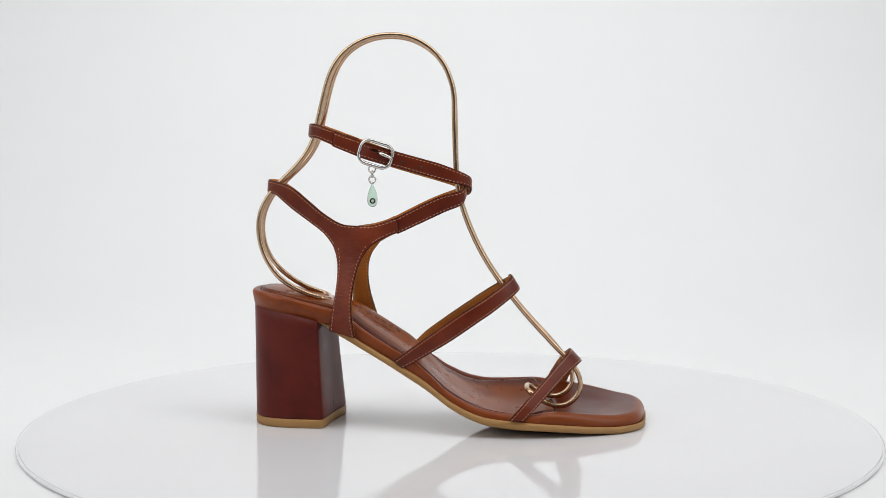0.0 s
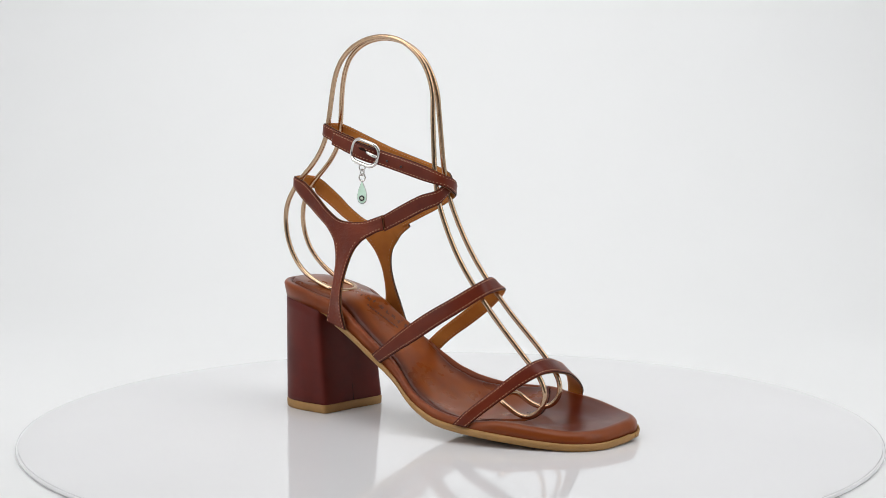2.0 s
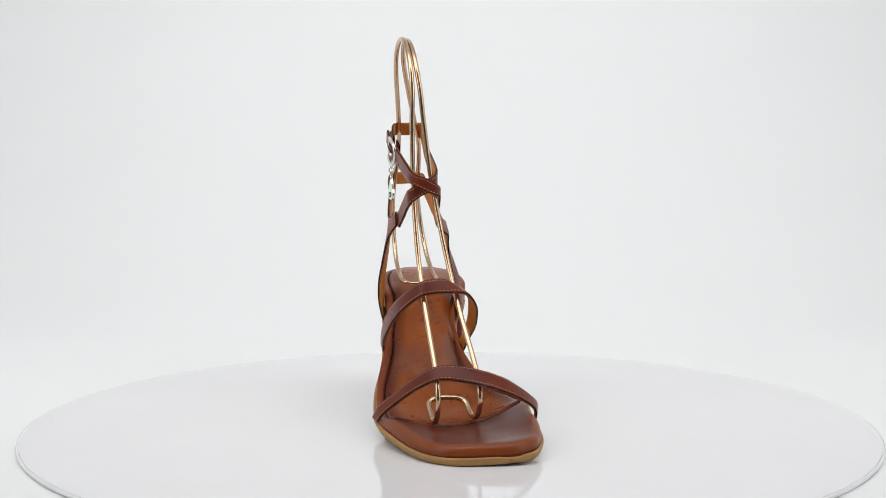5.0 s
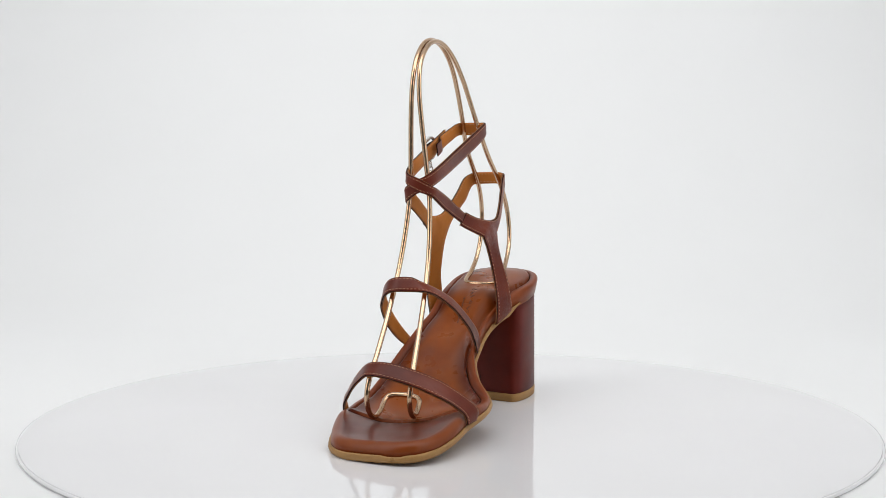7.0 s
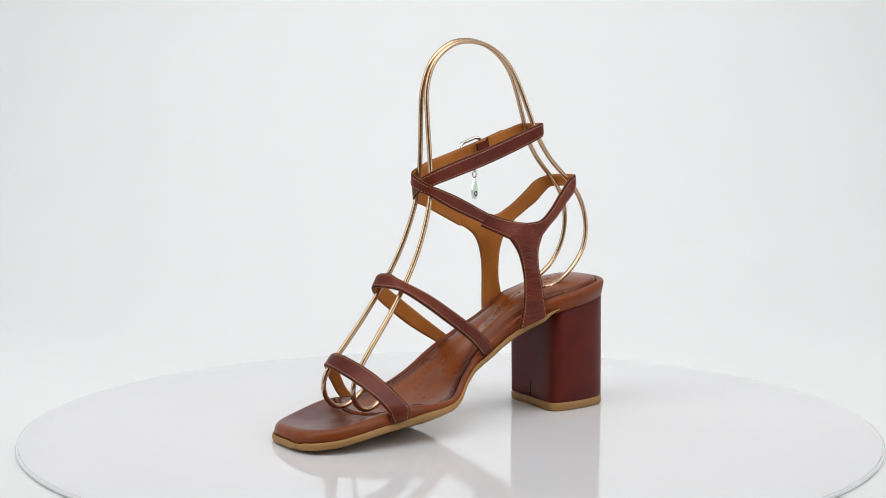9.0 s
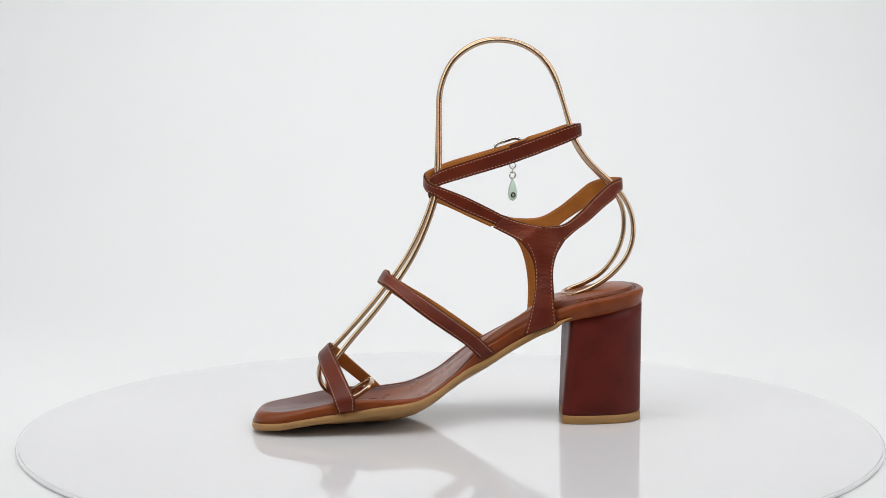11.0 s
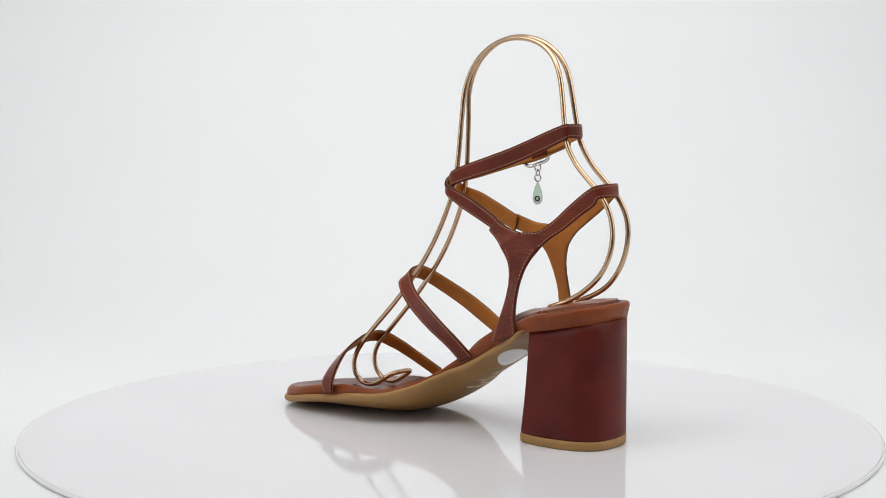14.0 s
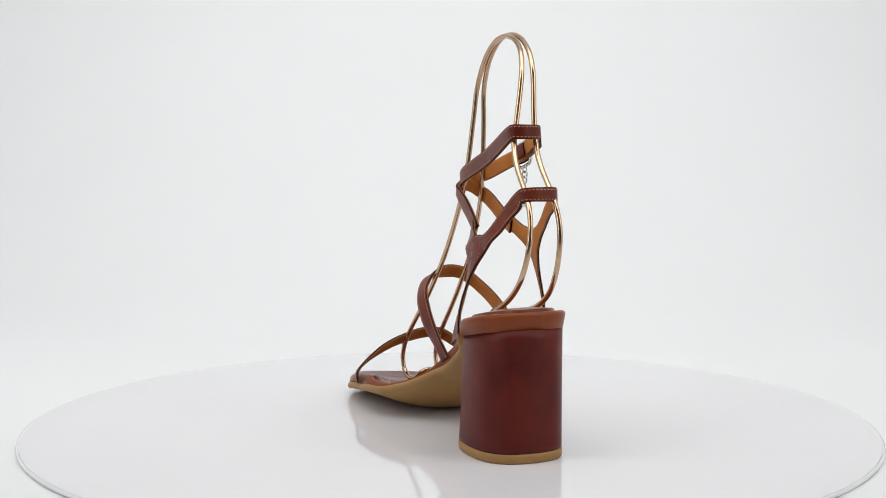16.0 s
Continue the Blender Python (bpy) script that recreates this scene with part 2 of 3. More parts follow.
slab("wall_south", -3.0, -3.0, -0.9, 3.0, -2.9, 2.6, ROOM, "plain grey studio wall behind the camera")
slab("floor", -3.0, -3.0, -0.95, 3.0, 2.0, -0.9, ROOM, "plain grey studio floor")


def turntable():
    """A thin 50 cm white gloss disc."""
    def turned(prof):
        bm = bmesh.new()
        rings = []
        for r, z in prof:
            rings.append([bm.verts.new((0, 0, z))] if r == 0 else [bm.verts.new((r * math.cos(a), r * math.sin(a), z)) for a in np.linspace(0, math.tau, 160, endpoint=False)])
        for a, b in zip(rings, rings[1:]):
            for k in range(160):
                q = [a[k % len(a)], a[(k + 1) % len(a)], b[(k + 1) % len(b)], b[k % len(b)]]
                bm.faces.new(list(dict.fromkeys(q)))
        bmesh.ops.recalc_face_normals(bm, faces=bm.faces)
        return bm

    disc = new("turntable")
    part("disc", turned([(0.0, -0.0025), (0.2484, -0.0025), (0.2484, 0.0), (0.0, 0.0)]), WHITE_GLOSS, disc, smooth=False)
    part("rim", turned([(0.2485, -0.0025), (0.2495, -0.0025), (0.25, -0.0017), (0.2499, -0.0009), (0.2495, -0.0003), (0.2485, -0.0001), (0.2485, -0.0025)]), WHITE_GLOSS, disc, "thin rounded rim of the disc")
    return tagged(disc, "round white glossy turntable disc under the sandal", "turntable")


table = turntable()

# ---- the sandal ----
sandal = new("sandal")
tagged(sandal, "reddish-brown leather strappy sandal with a block heel", "sandal")

FRONT_WRAP = [((-44.0, 1.2, 141.4), (-37.3, 1.2, 135.9)), ((-27.3, -2.4, 150.2), (-21.3, -2.4, 142.8)), ((-12.3, -6.5, 157.5), (-6.2, -6.5, 149.4)), ((1.1, -9.6, 162.8), (4.6, -9.6, 155.2)), ((8.8, -11.2, 166.2), (9.6, -11.6, 158.3)), ((11.6, -16.5, 170.0), (11.6, -17.5, 160.9)), ((10.2, -25, 174.5), (10.2, -25.6, 165.6)), ((-4.3, -27.6, 181.0), (-6.2, -27.6, 170.7)), ((-21.4, -27.8, 186.0), (-23.4, -27.8, 175.7)), ((-40.5, -28.0, 191.3), (-41.3, -28.0, 180.7)), ((-51.9, -28.0, 194.7), (-53.8, -28.0, 183.7)), ((-62.6, -27.5, 198.1), (-64.1, -27.5, 187.5)), ((-77.8, -26.5, 203.4), (-79.4, -26.5, 193.6))]
ANKLE = [((-37.8, -31.0, 144.5), (-35.6, -31.0, 134.1)), ((-21.4, -31.0, 153.0), (-19.5, -31.0, 141.6)), ((-6.2, -30.5, 160.0), (-4.3, -30.5, 148.8)), ((8.2, -29.8, 164.3), (8.2, -28.6, 154.3)), ((10.3, -22, 169.2), (10.3, -21.5, 159.6)), ((9.6, -14.6, 172.6), (9.4, -14.4, 162.6)), ((5.4, -11.0, 175.6), (4.6, -11.0, 165.2)), ((-45.7, -6.0, 192.3), (-47.8, -6.0, 181.1)), ((-89.0, -1.0, 207.9), (-91.0, -1.0, 197.9)), ((-92.4, -1.6, 208.6), (-93.2, -1.6, 199.3)), ((-95.2, -6.5, 208.6), (-95.9, -6.5, 199.3)), ((-95.2, -12.8, 208.5), (-95.9, -12.8, 199.2)), ((-93.0, -18.6, 208.4), (-93.7, -18.6, 199.1)), ((-89.7, -21.8, 208.0), (-91.3, -21.8, 199.2)), ((-77.9, -25.0, 203.8), (-79.5, -25.0, 194.7)), ((-61.4, -27.5, 198.5), (-63.4, -27.5, 188.6))]
O_REAR_LOW = [(-79.2, -27.7, 126.0), (-82.2, -26.9, 130.4), (-87.0, -25.7, 135.6), (-96.4, -23.5, 142.6), (-106.3, -21, 149.7), (-113.5, -20.6, 155.7)]
O_REAR_UP = [(-62.6, -30.5, 139.7), (-73.0, -29.3, 140.9), (-84.6, -26.8, 147.3), (-96.3, -24, 156.7), (-107.5, -22.3, 165.7)]
O_STEM_REAR = [(-82, -33.4, 68.7), (-79.7, -32.0, 82.5), (-77.6, -32.2, 93.9), (-76.3, -30.8, 105.4), (-76.2, -29.7, 113.5), (-77.2, -28.8, 120.0), (-79.2, -27.7, 126.0)]
O_STEM_MID = [(-73.1, -34.4, 66.3), (-72.9, -35.1, 80.2), (-71.8, -35.2, 92.8), (-70.0, -33.4, 105.2), (-66.5, -31.5, 122.9), (-62.6, -30.5, 139.7)]
O_STEM_FRONT = [(-64.2, -35.4, 63.9), (-66.1, -38.2, 77.9), (-66.1, -38.1, 91.7), (-63.8, -36.1, 105.1), (-59.8, -34.4, 117.0), (-56.6, -33.6, 122.4), (-52.4, -32.8, 127.0)]
O_FRONT_UP = [(-62.6, -30.5, 139.7), (-51.9, -31, 140.5), (-42.4, -31, 143.4), (-35.9, -31, 145.7)]
O_FRONT_LOW = [(-52.4, -32.8, 127.0), (-48.2, -32.1, 129.7), (-44.6, -31.6, 131.5), (-39.7, -31.2, 133.8), (-34.4, -31, 135.3)]
I_REAR_LOW = [(-80, 11.5, 127.0), (-87.7, 11.2, 133.6), (-97.1, 9.8, 139.8), (-108.3, 8, 149.0), (-118.7, 6.2, 157.1)]
I_REAR_UP = [(-64.4, 10.8, 136.7), (-78.1, 11.8, 138.1), (-89.5, 10.8, 145.6), (-100.7, 9, 156.0), (-113.7, 6.7, 166.7)]
I_STEM_REAR = [(-71.0, 26, 70.4), (-69.2, 25, 82.0), (-68.8, 22.8, 93.6), (-69.4, 18.8, 105.5), (-72.8, 14.8, 116.7), (-80, 11.5, 127.0)]
I_STEM_MID = [(-59.7, 23.7, 66.3), (-61.2, 22.5, 79.7), (-62.4, 20.1, 91.8), (-63.4, 16.5, 104.4), (-64.4, 12.8, 121.9), (-64.4, 10.8, 137.0)]
I_STEM_FRONT = [(-48.2, 20.4, 62.2), (-53.2, 19.4, 77.4), (-56.6, 17.0, 90.1), (-57.8, 14.2, 103.3), (-55.5, 11.8, 116.1), (-48.6, 10.5, 126.2)]
I_FRONT_UP = [(-64.4, 10.8, 136.9), (-54.1, 7, 138.7), (-45.7, 3.5, 141.2), (-38.6, 0.3, 144.4)]
I_FRONT_LOW = [(-48.6, 10.5, 126.2), (-43.0, 5.6, 129.6), (-37.4, 1.6, 132.5), (-31.4, -2, 135.7)]
HEEL_REAR = [((-118.4, -18.7, 169.4), (-119, -18.7, 160.4)), ((-122.9, -14.2, 170), (-123.5, -14.2, 161)), ((-124.4, -6, 170.2), (-125, -6, 161.3)), ((-123.2, 2, 170.1), (-123.8, 2, 161.3)), ((-119.2, 6.2, 169.2), (-119.8, 6.2, 160.2))]
MID_R = [(-38, -41.6, 49.8), (-22.4, -44.0, 61.2), (-6.9, -45.0, 72.4), (8.8, -43.5, 83.0), (24.9, -39.4, 92.8), (40.9, -28.8, 104.0), (40.9, -14.2, 105.4), (40.4, -9.3, 103.3), (25.0, 6.6, 91.8), (10.7, 11.4, 81.6), (-3.3, 14.0, 71.6), (-16.8, 15.2, 61.6), (-28.5, 13.8, 50.5)]
MID_F = [(-31.6, -41.0, 44.2), (-13.9, -44.6, 54.7), (1.8, -45.0, 64.2), (16.9, -43.5, 74.4), (32.0, -39.4, 84.4), (46.3, -28.8, 95.1), (46.7, -14.2, 96.5), (44.2, 0.5, 95.4), (31.2, 11.3, 84.6), (18.4, 15.0, 74.7), (5.4, 16.6, 65.4), (-7.4, 15.7, 56.1), (-19.0, 14.4, 45.4)]
TOE_R = [(38.6, -62.2, 13.0), (46.7, -60.3, 21.5), (54.8, -54.1, 29.3), (63.0, -47.4, 37.2), (71.1, -40.0, 45.3), (79.8, -29.8, 52.8), (82.7, -15.4, 53.8), (81.7, 2.4, 49.6), (79.7, 17.3, 43.9), (77.3, 27.4, 37.7), (74.8, 35.8, 31.4), (72.6, 41.8, 25.1), (73, 41, 17.7)]
TOE_F = [(48.5, -60.8, 12.0), (55.7, -57.8, 18.7), (63.5, -52.1, 25.9), (71.4, -46.0, 32.9), (79.4, -38.1, 39.9), (88.6, -27.5, 45.8), (91.2, 1.2, 41.5), (89.7, 16.8, 35.9), (87.9, 28.8, 29.9), (86.0, 36.8, 23.3), (83.5, 38.0, 16.4)]
WIRE_O = [(-86.2, -14, 88.1), (-102.5, -15.3, 93.6), (-116.2, -15.2, 101.9), (-125.9, -14.7, 114.6), (-130.8, -14.6, 129.7), (-130.5, -15, 145.9), (-123.4, -15.3, 160.4), (-101.3, -16.6, 183.7), (-93, -17.5, 197.8), (-89, -18.5, 213.6), (-80.2, -22, 244.1), (-70.9, -23.7, 256.8), (-57, -25, 265.1), (-41, -26, 268.1), (-26, -26.6, 266.1), (-13, -27, 258.6), (-4.4, -27, 248.9), (2.2, -27, 231.1), (2.9, -27.4, 211.9), (4.6, -27.2, 173.2), (7.7, -27.2, 154.3), (22.8, -27.5, 119.1), (46.1, -27.7, 86.3), (73, -27.9, 56.2), (84.5, -28.3, 44.1), (89.2, -28.7, 34.6), (88, -28.6, 24.6), (80, -28.3, 16.8), (71, -28, 16.1), (62, -27.7, 20.6), (54, -27.3, 26.1)]
WIRE_I = [(-85.8, 9.5, 88.1), (-101.5, 10.2, 93.8), (-115.8, 9.5, 103.1), (-126.1, 8.8, 114.7), (-131.1, 7.3, 129.6), (-130.0, 5, 145.5), (-122.6, 2.8, 160.0), (-99.5, -0.7, 183.0), (-91, -3.2, 196.4), (-86.8, -7.3, 211.7), (-78.4, -15, 241.6), (-70, -18.7, 255.1), (-57, -21, 263.8), (-41, -22.3, 267.1), (-26, -23, 265.1), (-13, -23.3, 258.1), (-4.4, -23.2, 248.9), (2.4, -21.7, 231.8), (3.5, -19.8, 212.8), (4.8, -15, 174.2), (7.9, -12.2, 155.0), (22.8, -8.1, 119.3), (46.2, -4.6, 85.6), (73, -1.2, 55.1), (82.5, -0.3, 42.6), (86.5, -0.2, 32.6), (84.5, -0.5, 23.6), (77, -1, 18.0), (69, -1.6, 18.1), (62, -2.4, 21.6), (56, -3.4, 26.1)]


def join_rows(rows):
    return [r[0] for r in rows], [r[1] for r in rows]


def column(g, c):
    m = len(g[0])
    f = c * (m - 1)
    j = min(int(f), m - 2)
    return [r[j].lerp(r[j + 1], f - j) for r in g]


def edge_lines(g, inset=1.5):
    """Two lines inset from the long edges of a strap's grid."""
    lines = [[], []]
    for r in g:
        w = (r[-1] - r[0]).length
        f = min(0.3, inset / max(w, 0.1))
        lines[0].append(r[0].lerp(r[-1], f))
        lines[1].append(r[-1].lerp(r[0], f))
    return lines


# plan of the sole: outer and inner edge, and the height of the outsole's underside along each
OUT_Y = [(-138, 1), (-136.8, -7.5), (-131.5, -17), (-124, -23.2), (-114, -27.5), (-100, -30.4), (-75, -31.6), (-57, -34), (-48, -36.8), (-38, -39.3), (-27, -41.8), (-17, -45.2), (-4, -50.8), (4, -53.3), (12.7, -55.2), (23, -56.8), (35, -58.8), (47, -59.3), (60, -58.6), (90, -52.4), (105, -47.6), (116, -42.8), (124, -36.5), (130.5, -27), (134.4, -13), (136.5, -1), (137.2, 3.5), (137.4, 7)]
IN_Y = [(-138, 1), (-137.4, 8), (-134.4, 21), (-126, 30.2), (-116, 34.3), (-104, 35.5), (-94, 34.4), (-82, 30.4), (-72, 25), (-60, 18.8), (-50, 15.2), (-40, 13.4), (-30, 13.0), (-20, 13.2), (-14, 14.0), (-8, 16.0), (-3, 18.2), (3, 21.2), (9, 25.2), (17, 31), (25, 35.8), (31, 38.2), (41, 40), (50, 40.8), (60, 40.1), (70, 37.7), (80, 36), (90, 36.2), (100, 35.6), (110, 33.6), (120, 30), (128, 25.8), (133.4, 20.6), (136.3, 14.4), (137.2, 10.4), (137.4, 7)]
OUT_Z = [(-138, 79.5), (-114, 76), (-95, 71.5), (-75, 66.6), (-56, 54.2), (-37, 43.4), (-17.5, 32.0), (1.5, 18.5), (20, 10.2), (39, 7.4), (58, 5.6), (77, 3.7), (96, 1.8), (115, 0.5), (130, 0.5), (135, 1.2), (137.5, 1.8)]
IN_Z = [(-138, 79.5), (-121, 77), (-103, 73.5), (-84, 70), (-72, 66), (-60, 60.8), (-50, 55.6), (-40, 50), (-30, 44), (-20, 39), (-14, 36.4), (-8, 33.8), (-3, 31), (3, 28), (9, 24.6), (17, 21.3), (25, 18.8), (31, 17.4), (41, 16.1), (50, 15.5), (60, 14.4), (70, 12.3), (80, 10.7), (90, 9.8), (100, 8.4), (110, 6.6), (120, 4.5), (130, 3.4), (136, 2.4), (137.5, 1.8)]
BULGE = [(-140, 0), (-75, 0), (-60, 2.6), (-40, 5), (-20, 6.6), (0, 7.4), (15, 8.6), (30, 10.2), (45, 10.8), (62, 9.3), (80, 6.8), (95, 4.6), (110, 3.2), (122, 1.4), (132, 0.2), (140, 0)]


def curve1(table_rows, n=240):
    """A smooth y(x) through the given pairs."""
    pts = spline([(a, b, 0) for a, b in table_rows], n)
    xs, ys = np.array([p.x for p in pts]), np.array([p.y for p in pts])
    return lambda x: np.interp(x, xs, ys)


out_y, in_y, out_z, in_z, bulge = curve1(OUT_Y), curve1(IN_Y), curve1(OUT_Z), curve1(IN_Z), curve1(BULGE)


def base_z(x, y):
    a, b = out_y(x), in_y(x)
    f = np.clip((y - a) / np.maximum(b - a, 1e-3), 0, 1)
    f = np.where(b - a < 20, 0.5 + (f - 0.5) * np.clip((b - a) / 20, 0, 1), f)
    return out_z(x) * (1 - f) + in_z(x) * f - bulge(x) * (1 - (2 * f - 1) ** 2)


OUTLINE = np.array([tuple(p)[:2] for p in spline([(a, b, 0) for a, b in OUT_Y], 300)] + [tuple(p)[:2] for p in spline([(a, b, 0) for a, b in IN_Y], 300)][::-1])


def edge_distance(x, y):
    a = OUTLINE
    b = np.roll(OUTLINE, -1, axis=0)
    d = b - a
    q = np.array([x, y]) - a
    t = np.clip((q * d).sum(1) / np.maximum((d * d).sum(1), 1e-9), 0, 1)
    return float(np.sqrt((((q - t[:, None] * d)) ** 2).sum(1)).min())


def smooth_step(e0, e1, v):
    t = min(1.0, max(0.0, (v - e0) / (e1 - e0)))
    return t * t * (3 - 2 * t)


TAN = 4.8  # thickness of the outsole
SIDE = 9.0  # height of the leather-wrapped edge


def pad_front(y):
    return 73 - ((y + 10) / 45.0) ** 2 * 12


def arch_support(x, y):
    """How much the pad swells along the inner side of the arch."""
    return smooth_step(-82, -58, x) * smooth_step(-2, -32, x) * smooth_step(-12, 6, y)


def groove_at(x, y):
    """Distance of the pad's edge from the outline."""
    return 6.0 - 3.4 * arch_support(x, y)


def top_height(x, y, d):
    """Height of the upper surface over the underside, from the distance to the edge."""
    r = 2.6 + 3.4 * smooth_step(-30, 60, x)
    h = TAN + SIDE + 1.4 * smooth_step(-60, -110, x) - 1.6 * smooth_step(70, 115, x)
    h += -r + (r if d >= r else math.sqrt(max(0.0, r * r - (r - d) ** 2)))
    front = pad_front(y)
    on = smooth_step(front + 0.5, front - 1.5, x)
    g = groove_at(x, y)
    pad = smooth_step(g, g + 2.2, d) * on
    arch = smooth_step(45, -15, x)
    h += pad * (0.6 + 1.2 * arch + 2.4 * arch * (1 - 0.5 * smooth_step(-60, -100, x)) * smooth_step(7, 22, d))
    h -= (1.3 + 0.7 * arch) * on * max(0.0, 1 - abs(d - g) / 1.1)
    if d > 6:
        h -= 1.7 * max(0.0, 1 - abs(x - front) / 1.3)
        h += 0.9 * smooth_step(front - 14, front - 1.5, x) * on
    h -= 2.4 * smooth_step(-25, 0, x) * smooth_step(50, 20, x) * smooth_step(-15, 10, y)
    h -= 3.2 * smooth_step(-28, 2, x) * smooth_step(72, 46, x)
    h += on * (5.2 * arch_support(x, y) * smooth_step(g, g + 6.0, d) + 1.8 * smooth_step(-80, -62, x) * smooth_step(-8, -28, x) * smooth_step(g, g + 9, d))
    h -= 1.2 * smooth_step(20, 60, x) * smooth_step(14, 32, d) * smooth_step(120, 95, x)
    return h


def stations(x0, x1, n):
    return [x0 + (x1 - x0) * 0.5 * (1 - math.cos(math.pi * i / (n - 1))) for i in range(n)]


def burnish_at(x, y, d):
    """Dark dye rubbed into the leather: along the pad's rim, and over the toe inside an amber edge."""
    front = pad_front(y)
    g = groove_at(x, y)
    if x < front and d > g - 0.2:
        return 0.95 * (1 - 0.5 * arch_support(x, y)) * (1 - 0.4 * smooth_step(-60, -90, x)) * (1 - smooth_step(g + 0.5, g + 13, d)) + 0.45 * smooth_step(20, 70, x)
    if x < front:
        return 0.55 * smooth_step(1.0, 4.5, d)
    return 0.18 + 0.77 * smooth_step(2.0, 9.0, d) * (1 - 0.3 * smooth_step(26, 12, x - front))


def midsole():
    bm = bmesh.new()
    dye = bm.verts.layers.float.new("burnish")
    xs = stations(-137.95, 137.35, 380)
    rim = [0, 0.3, 0.8, 1.5, 2.4, 3.4, 4.2, 4.75, 5.15, 5.55, 6.0, 6.45, 6.85, 7.25, 8.2, 10.0, 12.5]
    cols = 2 * len(rim) + 25
    top, low = [], []
    for x in xs:
        a, b = float(out_y(x)), float(in_y(x))
        rt, rl = [], []
        w = b - a
        q = min(1.0, w / 2 / 13.5)
        lat = [v * q / max(w, 1e-6) for v in rim]
        lat = lat + [lat[-1] + (1 - 2 * lat[-1]) * (k + 1) / 26 for k in range(25)] + [1 - v for v in reversed(lat)]
        for f in lat:
            y = a + (b - a) * f
            d = edge_distance(x, y) if 0 < f < 1 else 0.0
            z = float(base_z(x, y))
            rt.append(bm.verts.new((x * K, y * K, (z + top_height(x, y, d)) * K)))
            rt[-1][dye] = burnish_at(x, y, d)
        for f in np.linspace(0, 1, 11):
            y = a + (b - a) * f
            v = Vector((x, y, float(base_z(x, y)) + TAN * 0.8))
            v += (Vector((-106, 0, v.z)) - v).normalized() * (1.7 * smooth_step(-84, -100, x))
            rl.append(bm.verts.new(v * K))
        top.append(rt)
        low.append(rl)
    for i in range(len(xs) - 1):
        for j in range(cols - 1):
            f = bm.faces.new([top[i][j], top[i + 1][j], top[i + 1][j + 1], top[i][j + 1]])
            y = (top[i][j].co.y + top[i + 1][j + 1].co.y) / 2 / K
            x = (xs[i] + xs[i + 1]) / 2
            d = edge_distance(x, y)
            front = pad_front(y)
            f.material_index = 0 if d < groove_at(x, y) - 0.4 and x < front else (1 if x < front else 3)
        bm.faces.new([low[i][0], low[i + 1][0], top[i + 1][0], top[i][0]])
        bm.faces.new([top[i][-1], top[i + 1][-1], low[i + 1][-1], low[i][-1]])
        for j in range(10):
            bm.faces.new([low[i][j], low[i][j + 1], low[i + 1][j + 1], low[i + 1][j]])
    bm.faces.new(low[0] + top[0][::-1])
    bm.faces.new(low[-1][::-1] + top[-1])
    bmesh.ops.recalc_face_normals(bm, faces=bm.faces)
    return part("midsole", bm, [WELT, FOOTBED, EDGE, TOEBED], sandal, "padded brown leather footbed and leather-wrapped midsole edge")


def outsole():
    """Tan sole under the foot, a little proud of the leather, ending at the heel's breast."""
    bm = bmesh.new()
    xs = [-85.3 + (138.7 + 85.3) * math.sin(math.pi / 2 * i / 179) for i in range(180)]
    rows = []
    for x in xs:
        xi = min(max(x - 1.3 * smooth_step(120, 136, x), -137), 137.4)
        grow = (-1.2 + 2.5 * smooth_step(-85, -68, x)) * (1 - smooth_step(135, 138.7, x))
        a, b = float(out_y(xi)) - grow, float(in_y(xi)) + grow
        if b - a < 1.8:
            a, b = (a + b) / 2 - 0.9, (a + b) / 2 + 0.9
        lip = min(0.8, 0.15 * (b - a))
        nose = smooth_step(137.4, 138.7, x)
        r = []
        n = 16
        for k in range(n + 1):
            y = a + (b - a) * k / n
            y += 1.2 * lip * ((k == 0) - (k == n))
            r.append((y, float(base_z(xi, y)) + nose * 1.3))
        zo, zi = float(base_z(xi, a)), float(base_z(xi, b))
        rise = (TAN - 0.9) * (1 - smooth_step(-85, -71, x))
        r = [(y, z + rise) for y, z in r]
        high = TAN - 0.9 * nose
        step = min(1.2 + 0.6 * nose, 0.3 * (high - rise))
        side = [(step, 0.0), ((high - rise) * 0.5, 0.5), (high - rise - step, 0.0)]
        ring = r + [(b + o, zi + rise + q) for q, o in side] + [(b - lip, zi + high)]
        ring += [(y, float(base_z(xi, y)) + TAN - 1.0) for y in np.linspace(b - 2.5 * lip, a + 2.5 * lip, 9)]
        ring += [(a + lip, zo + high)] + [(a - o, zo + rise + q) for q, o in reversed(side)]
        fade = 1 - smooth_step(-85, -50, x)
        rows.append([bm.verts.new(((x + (y + 3) * 0.17 * fade) * K, y * K, max(z, 0.05) * K)) for y, z in ring])
    for p, q in zip(rows, rows[1:]):
        m = len(p)
        for k in range(m):
            bm.faces.new([p[k], p[(k + 1) % m], q[(k + 1) % m], q[k]])
    bm.faces.new(rows[0])
    bm.faces.new(rows[-1][::-1])
    bmesh.ops.recalc_face_normals(bm, faces=bm.faces)
    return part("outsole", bm, RUBBER, sandal, "tan rubber outsole with a thin visible edge")


